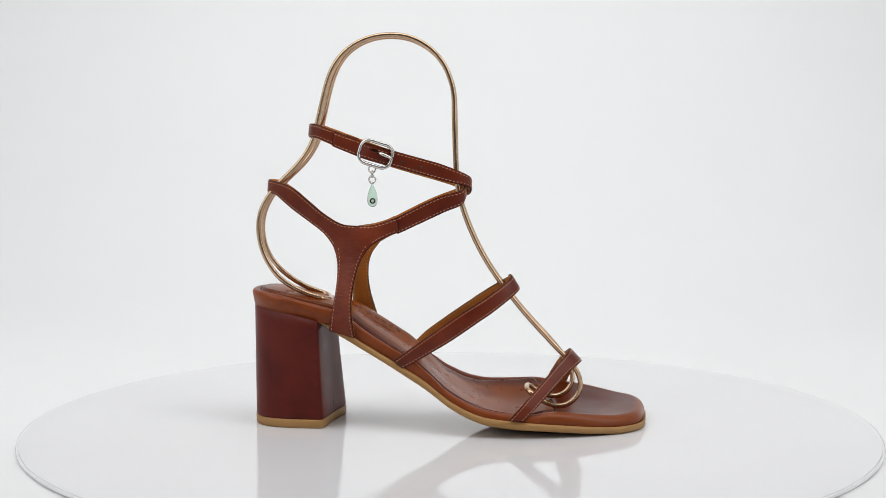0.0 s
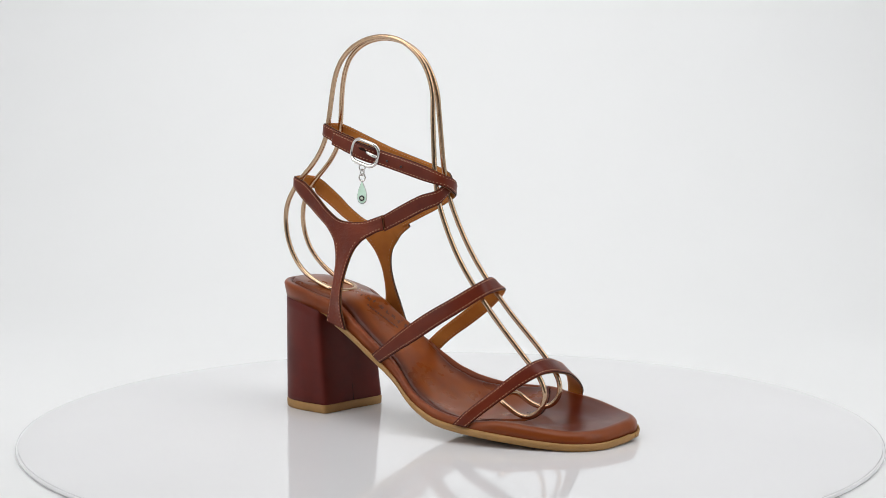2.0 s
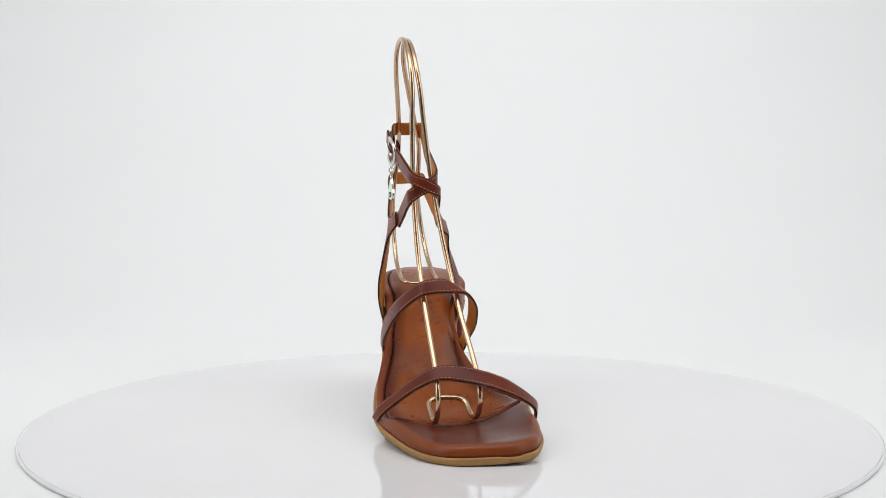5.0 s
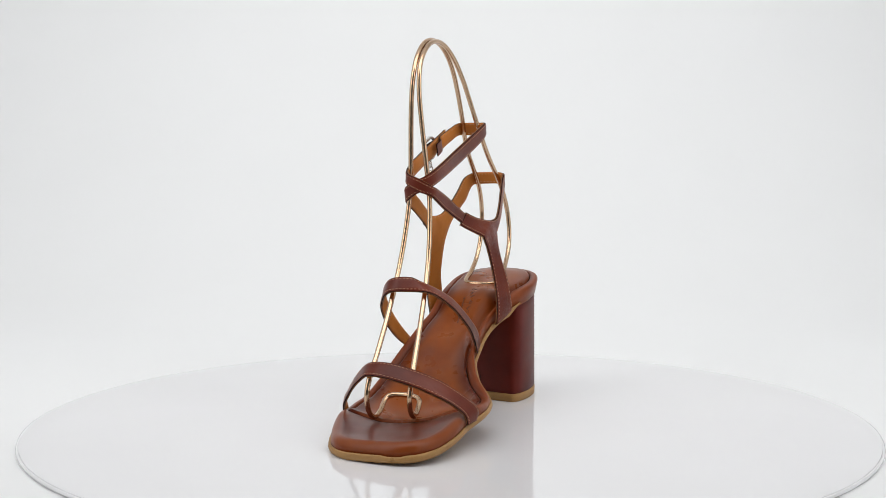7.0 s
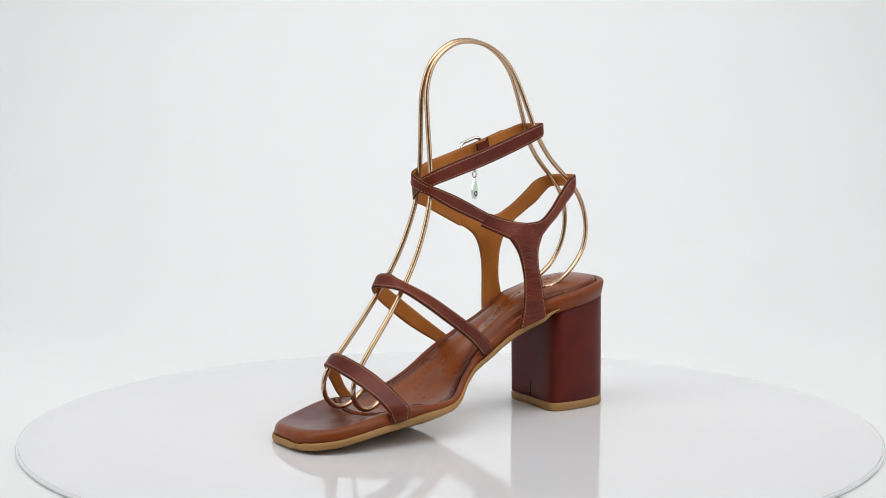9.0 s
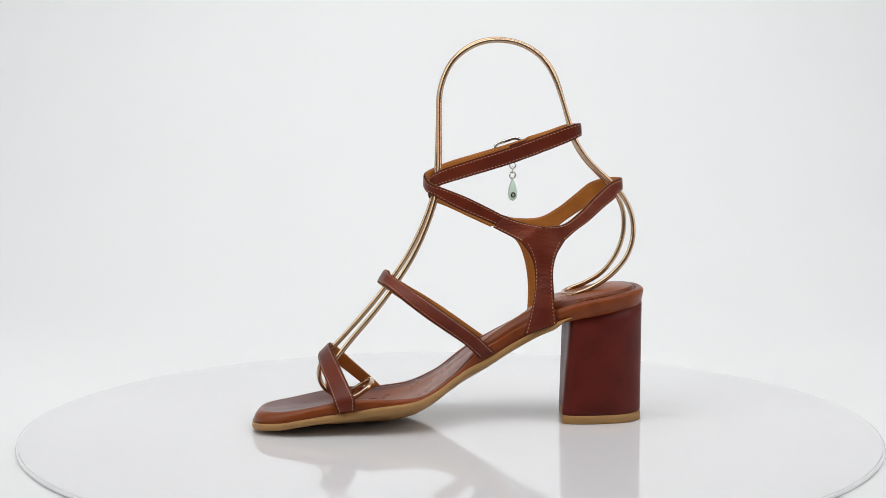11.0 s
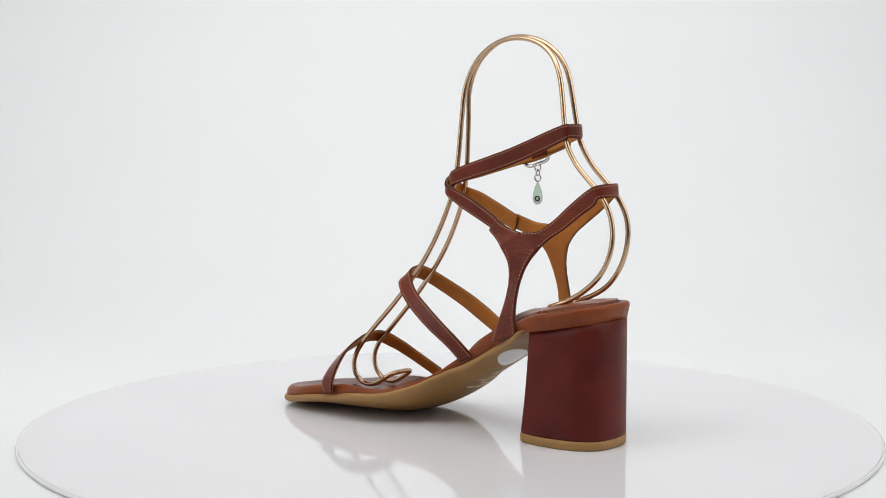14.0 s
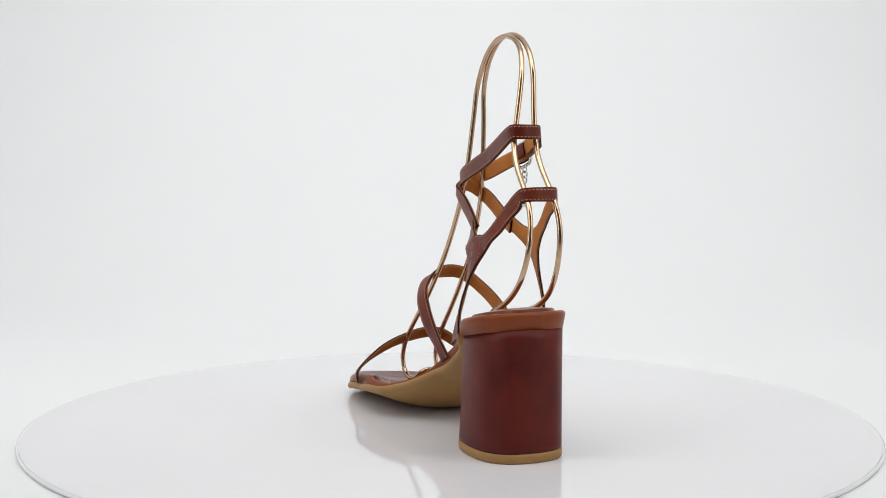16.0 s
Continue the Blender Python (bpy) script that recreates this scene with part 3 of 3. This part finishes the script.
HEEL_LOW = [(-87.5, -27.2), (-88.6, -28.0), (-98, -27.2), (-110, -25.7), (-121, -22.6), (-128, -18.4), (-133, -12.2), (-135.7, -3), (-136, 8), (-132.6, 21.5), (-125.5, 28.6), (-118, 31.8), (-106, 33.2), (-92, 32.6), (-79.5, 29.8), (-75.8, 27.3), (-74.9, 25), (-81.4, -1)]
HEEL_TOP = [(-90.5, -31.2), (-91.6, -31.8), (-100, -30), (-112, -26.6), (-122, -22.3), (-128, -18), (-133, -12), (-136, -2.5), (-136.6, 8), (-133.2, 20.5), (-126, 27.6), (-119, 31), (-108, 32.4), (-96, 31.6), (-85.5, 29.4), (-82.2, 27.6), (-81.2, 25.2), (-86, -3)]


def ring_of(points, n=120):
    return spline([(a, b, 0) for a, b in points], n, True)


def heel():
    lo, hi = ring_of(HEEL_LOW), ring_of(HEEL_TOP)
    bm = bmesh.new()
    rings = []
    levels = [0.0, 0.012, 0.05, 0.15, 0.3, 0.45, 0.6, 0.75, 0.9, 1.0]
    for f in levels:
        r = []
        for a, b in zip(lo, hi):
            p = a.lerp(b, f)
            zt = float(base_z(b.x, b.y)) + TAN - 0.5
            c = Vector((-106, 0, 0))
            inset = 0.8 if f == 0 else 0.0
            p = p + (c - p).normalized() * inset
            r.append(bm.verts.new((p.x * K, p.y * K, (6.0 + (zt - 6.0) * f) * K)))
        rings.append(r)
    n = len(lo)
    for a, b in zip(rings, rings[1:]):
        for k in range(n):
            bm.faces.new([a[k], a[(k + 1) % n], b[(k + 1) % n], b[k]])
    bm.faces.new(rings[0][::-1])
    bm.faces.new(rings[-1])
    bmesh.ops.recalc_face_normals(bm, faces=bm.faces)
    block = part("heel", bm, HEEL, sandal, "dark oxblood leather-wrapped block heel")
    bm = bmesh.new()
    rings = []
    for z, s in ((0.1, -0.6), (0.7, 0.1), (5.6, 0.3), (6.2, -0.3)):
        rings.append([bm.verts.new(((p + (p - Vector((-106, 0, 0))).normalized() * s).x * K, (p + (p - Vector((-106, 0, 0))).normalized() * s).y * K, z * K)) for p in lo])
    for a, b in zip(rings, rings[1:]):
        for k in range(n):
            bm.faces.new([a[k], a[(k + 1) % n], b[(k + 1) % n], b[k]])
    bm.faces.new(rings[0][::-1])
    bm.faces.new(rings[-1])
    bmesh.ops.recalc_face_normals(bm, faces=bm.faces)
    part("heel_tip", bm, RUBBER, block, "tan rubber heel tip")
    # the seam down the breast of the heel
    a, b = Vector((-81.6, -1.0, 7)), Vector((-86.2, -3.0, 66))
    part("seam", tube([a, a.lerp(b, 0.33), a.lerp(b, 0.66), b], 0.35, 6), EDGE, block, "fine vertical leather seam")
    return block


sole_top = midsole()
sole_low = outsole()
heel()


def top_z(x, y):
    return float(base_z(x, y)) + top_height(x, y, edge_distance(x, y))


def under_z(x, y):
    """Height of the outsole's underside, which is sheared towards the heel's breast."""
    q = x
    for _ in range(4):
        q = x - (y + 3) * 0.17 * (1 - smooth_step(-85, -50, q))
    return float(base_z(q, y)) + (TAN - 0.9) * (1 - smooth_step(-85, -71, q))


def bars(name, marks, mat, parent, label, above):
    """Thin bars that lie on the sole: (x, y, length, width, angle in degrees)."""
    bm = bmesh.new()
    for x, y, l, w, a in marks:
        u, v = Vector((math.cos(radians(a)), math.sin(radians(a)), 0)), Vector((-math.sin(radians(a)), math.cos(radians(a)), 0))
        quad, low = [], []
        for p, q in ((-1, -1), (1, -1), (1, 1), (-1, 1)):
            e = Vector((x, y, 0)) + u * (p * l / 2) + v * (q * w / 2)
            z = top_z(e.x, e.y) + 0.22 if above else under_z(e.x, e.y) - 0.18
            quad.append(bm.verts.new((e.x * K, e.y * K, z * K)))
            low.append(bm.verts.new((e.x * K, e.y * K, (z + (-0.4 if above else 0.4)) * K)))
        bm.faces.new(quad)
        bm.faces.new(low[::-1])
        for k in range(4):
            bm.faces.new([quad[k], low[k], low[(k + 1) % 4], quad[(k + 1) % 4]])
    bmesh.ops.recalc_face_normals(bm, faces=bm.faces)
    return part(name, bm, mat, parent, label, False)


def groove_shade():
    """Dark rod laid round the pad's groove, standing in for its shade."""
    path = []
    n = len(OUTLINE)
    for k in range(n):
        p, q = OUTLINE[k - 2], OUTLINE[(k + 2) % n]
        t = (q - p) / max(1e-6, np.linalg.norm(q - p))
        g = groove_at(OUTLINE[k][0], OUTLINE[k][1])
        e = OUTLINE[k] + np.array((-t[1], t[0])) * (g + 0.2)
        if e[0] < pad_front(e[1]) and edge_distance(e[0], e[1]) > g - 0.1:
            path.append(Vector((e[0], e[1], 0)))
    cut = max(range(len(path)), key=lambda k: (path[k] - path[k - 1]).length)
    path = path[cut:] + path[:cut]
    a, b = path[-1], path[0]
    for k in range(1, 40):
        y = a.y + (b.y - a.y) * k / 40
        path.append(Vector((pad_front(y), y, 0)))
    ring = spline(path[::4], 420, True)
    for _ in range(5):
        ring = [(ring[k - 1] + ring[k] * 2 + ring[(k + 1) % 420]) / 4 for k in range(420)]
    for v in ring:
        v.z = min(top_z(v.x, v.y), top_z(v.x + 0.8, v.y), top_z(v.x - 0.8, v.y)) + (0.8 if abs(v.x - pad_front(v.y)) < 1.5 else 0.15)
    for _ in range(4):
        zs = [(ring[k - 1].z + ring[k].z * 2 + ring[(k + 1) % 420].z) / 4 for k in range(420)]
        for v, z in zip(ring, zs):
            v.z = z
    # the groove's shadow line, put in as a near-black rod
    part("groove_shade", tube(ring, 0.5, 7, True), EDGE, sole_top, "dark strip put in for the shade of the footbed pad's groove")


groove_shade()
random.seed(4)
marks = []
for k in range(8):
    cx, cy = -71 + k * 5.0, -2.5 + k * 0.35
    for q in range(3):
        marks.append((cx + random.uniform(-1.3, 1.3), cy + random.uniform(-1.6, 1.6), random.uniform(1.5, 2.9), 0.65, random.choice((8, 98, 98, 55))))
for k in range(12):
    marks.append((-63 + k * 2.1, -8.6 + k * 0.2, 1.5, 0.9, random.choice((8, 98))))
bars("maker_stamp", marks, STAMP, sole_top, "illegible debossed maker's stamp", True)
marks = []
for row_x, y0, y1 in ((-18.0, -30, -11), (-13.2, -24, -19), (-7.8, -38, -10)):
    y = y0
    while y < y1:
        marks.append((row_x + random.uniform(-0.25, 0.25), y, random.uniform(1.5, 2.2), random.uniform(0.5, 1.1), random.choice((0, 0, 12, -14))))
        y += random.uniform(1.3, 1.9)
bars("sole_print", marks, FOIL, sole_low, "small illegible gold lettering", False)
oval = []
for k in range(40):
    v = -16.0 + 32.0 * (k + 0.5) / 40
    oval.append((-49.0 - 0.2 * v, -4.8 + v, 19.0 * math.sqrt(1 - (v / 16.2) ** 2), 0.82, 0))
bars("sticker", oval, STICKER, sole_low, "clear plastic oval sticker under the arch", False)


def size_mark():
    """The size number, printed in gold under the arch."""
    cu = bpy.data.curves.new("size_number", "FONT")
    cu.body, cu.size, cu.extrude = "37", 8.5 * K, 0.0001
    cu.align_x = cu.align_y = "CENTER"
    ob = new("size_number", cu)
    cu.materials.append(FOIL)
    x, y = -30.5, -15.0
    slope = (under_z(x + 3, y) - under_z(x - 3, y)) / 6
    toe, side = Vector((1, 0, slope)).normalized(), Vector((0, 1, (under_z(x, y + 3) - under_z(x, y - 3)) / 6)).normalized()
    down = side.cross(toe).normalized()
    turn = Matrix((side, toe, down)).transposed().to_4x4()
    z = under_z(x, y) - 0.3
    ob.parent = sole_low
    ob.matrix_basis = Matrix.Translation((x * K, y * K, z * K)) @ turn
    return tagged(ob, "gold printed size number")


size_mark()


def harness():
    """The forked ankle piece of both sides, joined round the back."""
    ns, na, m = 26, 18, 4
    grids, flips = [], []
    lines = []
    sides = ((O_STEM_REAR, O_STEM_MID, O_STEM_FRONT, O_REAR_LOW, O_REAR_UP, O_FRONT_UP, O_FRONT_LOW, False),
             (I_STEM_REAR, I_STEM_MID, I_STEM_FRONT, I_REAR_LOW, I_REAR_UP, I_FRONT_UP, I_FRONT_LOW, True))
    rear_low_o, rear_up_o = list(O_REAR_LOW), list(O_REAR_UP)
    low = rear_low_o + [r[1] for r in HEEL_REAR] + list(I_REAR_LOW)[::-1]
    up = rear_up_o + [r[0] for r in HEEL_REAR] + list(I_REAR_UP)[::-1]
    back = grid_between(low, up, 70, 7)
    grids.append(back)
    flips.append(True)
    for sr, sm, sf, rl, ru, fu, fl, inner in sides:
        rear, mid, front = spline(sr, ns), spline(sm, ns), spline(sf, ns)
        g1 = [[a.lerp(b, j / 6) for j in range(7)] for a, b in zip(rear, mid)]
        g2 = [[a.lerp(b, j / 6) for j in range(7)] for a, b in zip(mid, front)]
        g3 = grid_between(fl, fu, na, 7)
        # share the line where stem and arms meet
        end = back[0] if not inner else back[-1]
        g1[-1] = [v.copy() for v in end]
        g2[-1] = [v.copy() for v in g3[0][::-1]]
        for g, f in ((g1, inner), (g2, inner), (g3, not inner)):
            grids.append(g)
            flips.append(not f)
        lines.append([r[0].lerp(r[-1], 0.18) for r in g1][:-1])
        lines.append([r[-1].lerp(r[0], 0.18) for r in g2][:-1])
        lines += edge_lines(g3)
    lines += edge_lines(back)
    return grids, flips, lines


g, f, lines = harness()
strap("ankle_harness", g, f, sandal, "Y-shaped reddish-brown leather side straps joined behind the heel", lines, face=GRAINED)

def lifted(g, flip, amounts):
    """A grid moved along its normals; amounts: (fraction of its length, distance)."""
    nrm = normals_of([g], [flip])
    xs, ys = [a[0] for a in amounts], [a[1] for a in amounts]
    return [[v + nrm(v) * float(np.interp(i / (len(g) - 1), xs, ys)) for v in r] for i, r in enumerate(g)]


t, b = join_rows(ANKLE)
g = lifted(grid_between(t, b, 120, 7), True, [(0, -1.9), (0.1, -1.6), (0.2, 0), (1, 0)])
strap("ankle_strap", [g], [True], sandal, "reddish-brown leather ankle strap with stitched edges", edge_lines(g))
# the strap's free end lies over it behind the buckle
over = [[r[0].lerp(r[-1], 0.1 + 0.9 * j / 6) for j in range(7)] for r in g if -80 < r[3].x < -60 and r[3].y < -12 and r[3].z > 175]
over = lifted(over, True, [(0, 1.5), (1, 1.5)])
strap("strap_end", [over], [True], sandal, "stitched free end of the ankle strap behind the buckle", edge_lines(over) + [[v.copy() for v in over[1 if over[0][3].x < over[-1][3].x else -2]]], 1.6)
t, b = join_rows(FRONT_WRAP)
g = lifted(grid_between(t, b, 110, 7), False, [(0, -1.9), (0.12, -1.6), (0.3, 1.2), (0.4, 2.4), (1, 2.4)])
strap("buckle_strap", [g], [False], sandal, "reddish-brown leather strap end crossing the instep", edge_lines(g))
g = grid_between(MID_R, MID_F, 90, 7)
strap("instep_strap", [g], [True], sandal, "reddish-brown leather strap across the instep", edge_lines(g))
g = grid_between(TOE_R, TOE_F, 80, 7)
strap("toe_strap", [g], [True], sandal, "reddish-brown leather strap across the toes", edge_lines(g))


# ---- buckle and charm ----
def buckle():
    c = Vector((-49.9, -31.4, 188.4))
    along = Vector((1, -0.03, -0.31)).normalized()
    out = Vector((-0.04, -1, 0)).normalized()
    up = along.cross(out).normalized()
    if up.z < 0:
        up = -up
    w, h, r = 11.2, 7.9, 6.0
    path = []
    for cx, cy, a0 in ((w - r, h - r, 0), (-w + r, h - r, 90), (-w + r, -h + r, 180), (w - r, -h + r, 270)):
        for k in range(9):
            a = radians(a0 + k * 90 / 8)
            u, v = cx + r * math.cos(a), cy + r * math.sin(a)
            path.append(c + along * u + up * v + out * (1.2 - 1.6 * (u / w) ** 2))
    ring = part("buckle", tube(path, 1.25, 10, True), STEEL, sandal, "polished silver rounded rectangular buckle")
    a = c + along * 1.5 + out * 1.4 + up * 1.6
    part("prong", tube([a, c + along * 4.5 + out * 2.6 + up * 1.3, c + along * 8.5 + out * 2.7 + up * 0.9, c + along * 12.0 + out * 1.6 + up * 0.5], 1.15, 8), STEEL, ring)
    # links down to the charm
    hang = Vector((-52.3, -31.2, 0))

    def loop(z, rad, thick, turn, squash=1.0):
        d = Vector((math.cos(turn), math.sin(turn), 0))
        return tube([Vector((hang.x, hang.y, z)) + d * (rad * math.cos(q)) + Vector((0, 0, rad * squash * math.sin(q))) for q in np.linspace(0, math.tau, 20, endpoint=False)], thick, 7, True)

    part("chain_link", loop(178.2, 2.3, 0.55, 0.1), STEEL, ring)
    part("chain_link", loop(174.8, 1.7, 0.5, 1.4, 1.3), STEEL, ring)
    part("chain_link", loop(171.2, 2.2, 0.6, 0.15, 1.1), STEEL, ring)

    swing = radians(15)
    face, side = Vector((math.cos(swing), math.sin(swing), 0)), Vector((-math.sin(swing), math.cos(swing), 0))

    def drop(scale, y0, y1, z_shift=0.0):
        bm = bmesh.new()
        fr, bk = [], []
        n = 40
        for i in range(n):
            q = math.tau * i / n
            x = 4.7 * math.sin(q) * (math.sin(q / 2) ** 1.25)
            z = 8.1 * math.cos(q)
            v = face * (x * scale) + Vector((0, 0, z * scale - 0.4 * (1 - scale)))
            fr.append(bm.verts.new((Vector((hang.x, hang.y, 160.9)) + side * y0 + v) * K))
            bk.append(bm.verts.new((Vector((hang.x, hang.y, 160.9)) + side * y1 + v) * K))
        bm.faces.new(fr)
        bm.faces.new(bk[::-1])
        for i in range(n):
            bm.faces.new([fr[i], bk[i], bk[(i + 1) % n], fr[(i + 1) % n]])
        bmesh.ops.recalc_face_normals(bm, faces=bm.faces)
        return bm

    part("charm", drop(1.0, -0.75, 0.75), STEEL, ring, "silver rim of a drop-shaped charm", False)
    part("charm_enamel", drop(0.94, -1.0, 1.0), ENAMEL, ring, "mint green enamel face of the drop charm", False)
    for s in (-1, 1):
        o = Vector((hang.x, hang.y, 156.9)) + side * (s * 1.05)
        part("charm_ring", tube([o + face * (1.5 * math.cos(q)) + Vector((0, 0, 1.5 * math.sin(q))) for q in np.linspace(0, math.tau, 24, endpoint=False)], 0.5, 7, True), INK, ring, "black ring on the charm")
        bm = bmesh.new()
        bmesh.ops.create_cone(bm, cap_ends=True, segments=20, radius1=1.1 * K, radius2=1.1 * K, depth=0.3 * K, matrix=Matrix.Translation(o * K) @ pose(0, 0, 0, 90, 0, 15))
        part("charm_dot", bm, PALE, ring, "pale dot in the black ring")
    # folded leather end that holds the buckle
    e0, e1 = c - along * 12.5 - out * 5.4, c - along * 0.5 - out * 5.9
    fold = [[e0.lerp(e1, i / 7) + up * (4.6 - 9.2 * j / 4) for j in range(5)] for i in range(8)]
    part("buckle_fold", skin([fold], [True], -0.4, 0.5, 0.2), [UPPER, EDGE], ring, "folded leather loop behind the buckle")
    # leather of the strap, bulging through the frame, with the prong's slot
    keep = [[c + along * (-10.2 + 19.0 * i / 13) + up * (4.6 - 9.9 * j / 6) + out * (-0.6 + 2.2 * math.sin(math.pi * i / 13) - 0.5 * (j / 3 - 1) ** 2) for j in range(7)] for i in range(14)]
    way = out.dot((keep[1][2] - keep[0][2]).cross(keep[0][3] - keep[0][2])) < 0
    loop_part = part("strap_loop", skin([keep], [way], -0.4, 0.7, 0.25), [UPPER, EDGE], ring, "reddish-brown leather strap inside the buckle")
    bm = bmesh.new()
    for j in (1, 5):
        stitches(bm, [r[j] + out * 0.72 for r in keep], [out] * len(keep))
    part("stitching", bm, THREAD, loop_part, "orange thread stitching")
    slot = [c + along * (-1.4 + 3.0 * math.cos(q)) + up * (2.3 + 0.95 * math.sin(q)) + out * 2.4 for q in np.linspace(0, math.tau, 20, endpoint=False)]
    bm = bmesh.new()
    fr, bk = [bm.verts.new(v * K) for v in slot], [bm.verts.new((v - out * 0.8) * K) for v in slot]
    bm.faces.new(fr)
    bm.faces.new(bk[::-1])
    for i in range(20):
        bm.faces.new([fr[i], bk[i], bk[(i + 1) % 20], fr[(i + 1) % 20]])
    bmesh.ops.recalc_face_normals(bm, faces=bm.faces)
    part("prong_slot", bm, EDGE, ring, "dark slot of the prong", False)
    # belt holes
    bm = bmesh.new()
    for u in (19.5, 31.5):
        o = c + along * u + out * 0.2 + up * 0.3
        m = Matrix.Translation(o * K) @ out.to_track_quat("Z", "Y").to_matrix().to_4x4()
        bmesh.ops.create_cone(bm, cap_ends=True, segments=14, radius1=0.8 * K, radius2=0.8 * K, depth=0.5 * K, matrix=m)
    part("strap_holes", bm, INK, ring, "small dark punched belt holes")


buckle()

# ---- wire shoe form ----
form = new("wire_shoe_form")
tagged(form, "bent brass-coloured wire form holding the sandal's straps up", "shoe form")
loop = spline([Vector(q) for q in WIRE_O] + [Vector(q) for q in WIRE_I][::-1], 900, True)
for _ in range(12):
    loop = [(loop[k - 1] + loop[k] * 2 + loop[(k + 1) % 900]) / 4 for k in range(900)]


def nearest(q):
    return min(range(len(loop)), key=lambda i: (loop[i] - Vector(q)).length)


c0, c1, c2, c3 = nearest(WIRE_O[1]), nearest(WIRE_O[-3]), nearest(WIRE_I[-3]), nearest(WIRE_I[1])
for name, a, b in (("side_wire", c0, c1), ("toe_loop", c1, c2), ("side_wire", c2, c3), ("heel_loop", c3, c0 + len(loop))):
    part(name, tube([loop[i % len(loop)] for i in range(a, b + 1)], 1.75, 12, False, loop[a - 1], loop[(b + 1) % len(loop)], False), BRASS, form)


# ---- everything on the disc turns together ----
def motions():
    rows = [(0.5 * i, pose(0, 0, 0, 0, 0, TURN_RATE * 0.5 * i)) for i in range(33)]
    for thing in (sandal, form, table):
        walk(thing, rows)


motions()
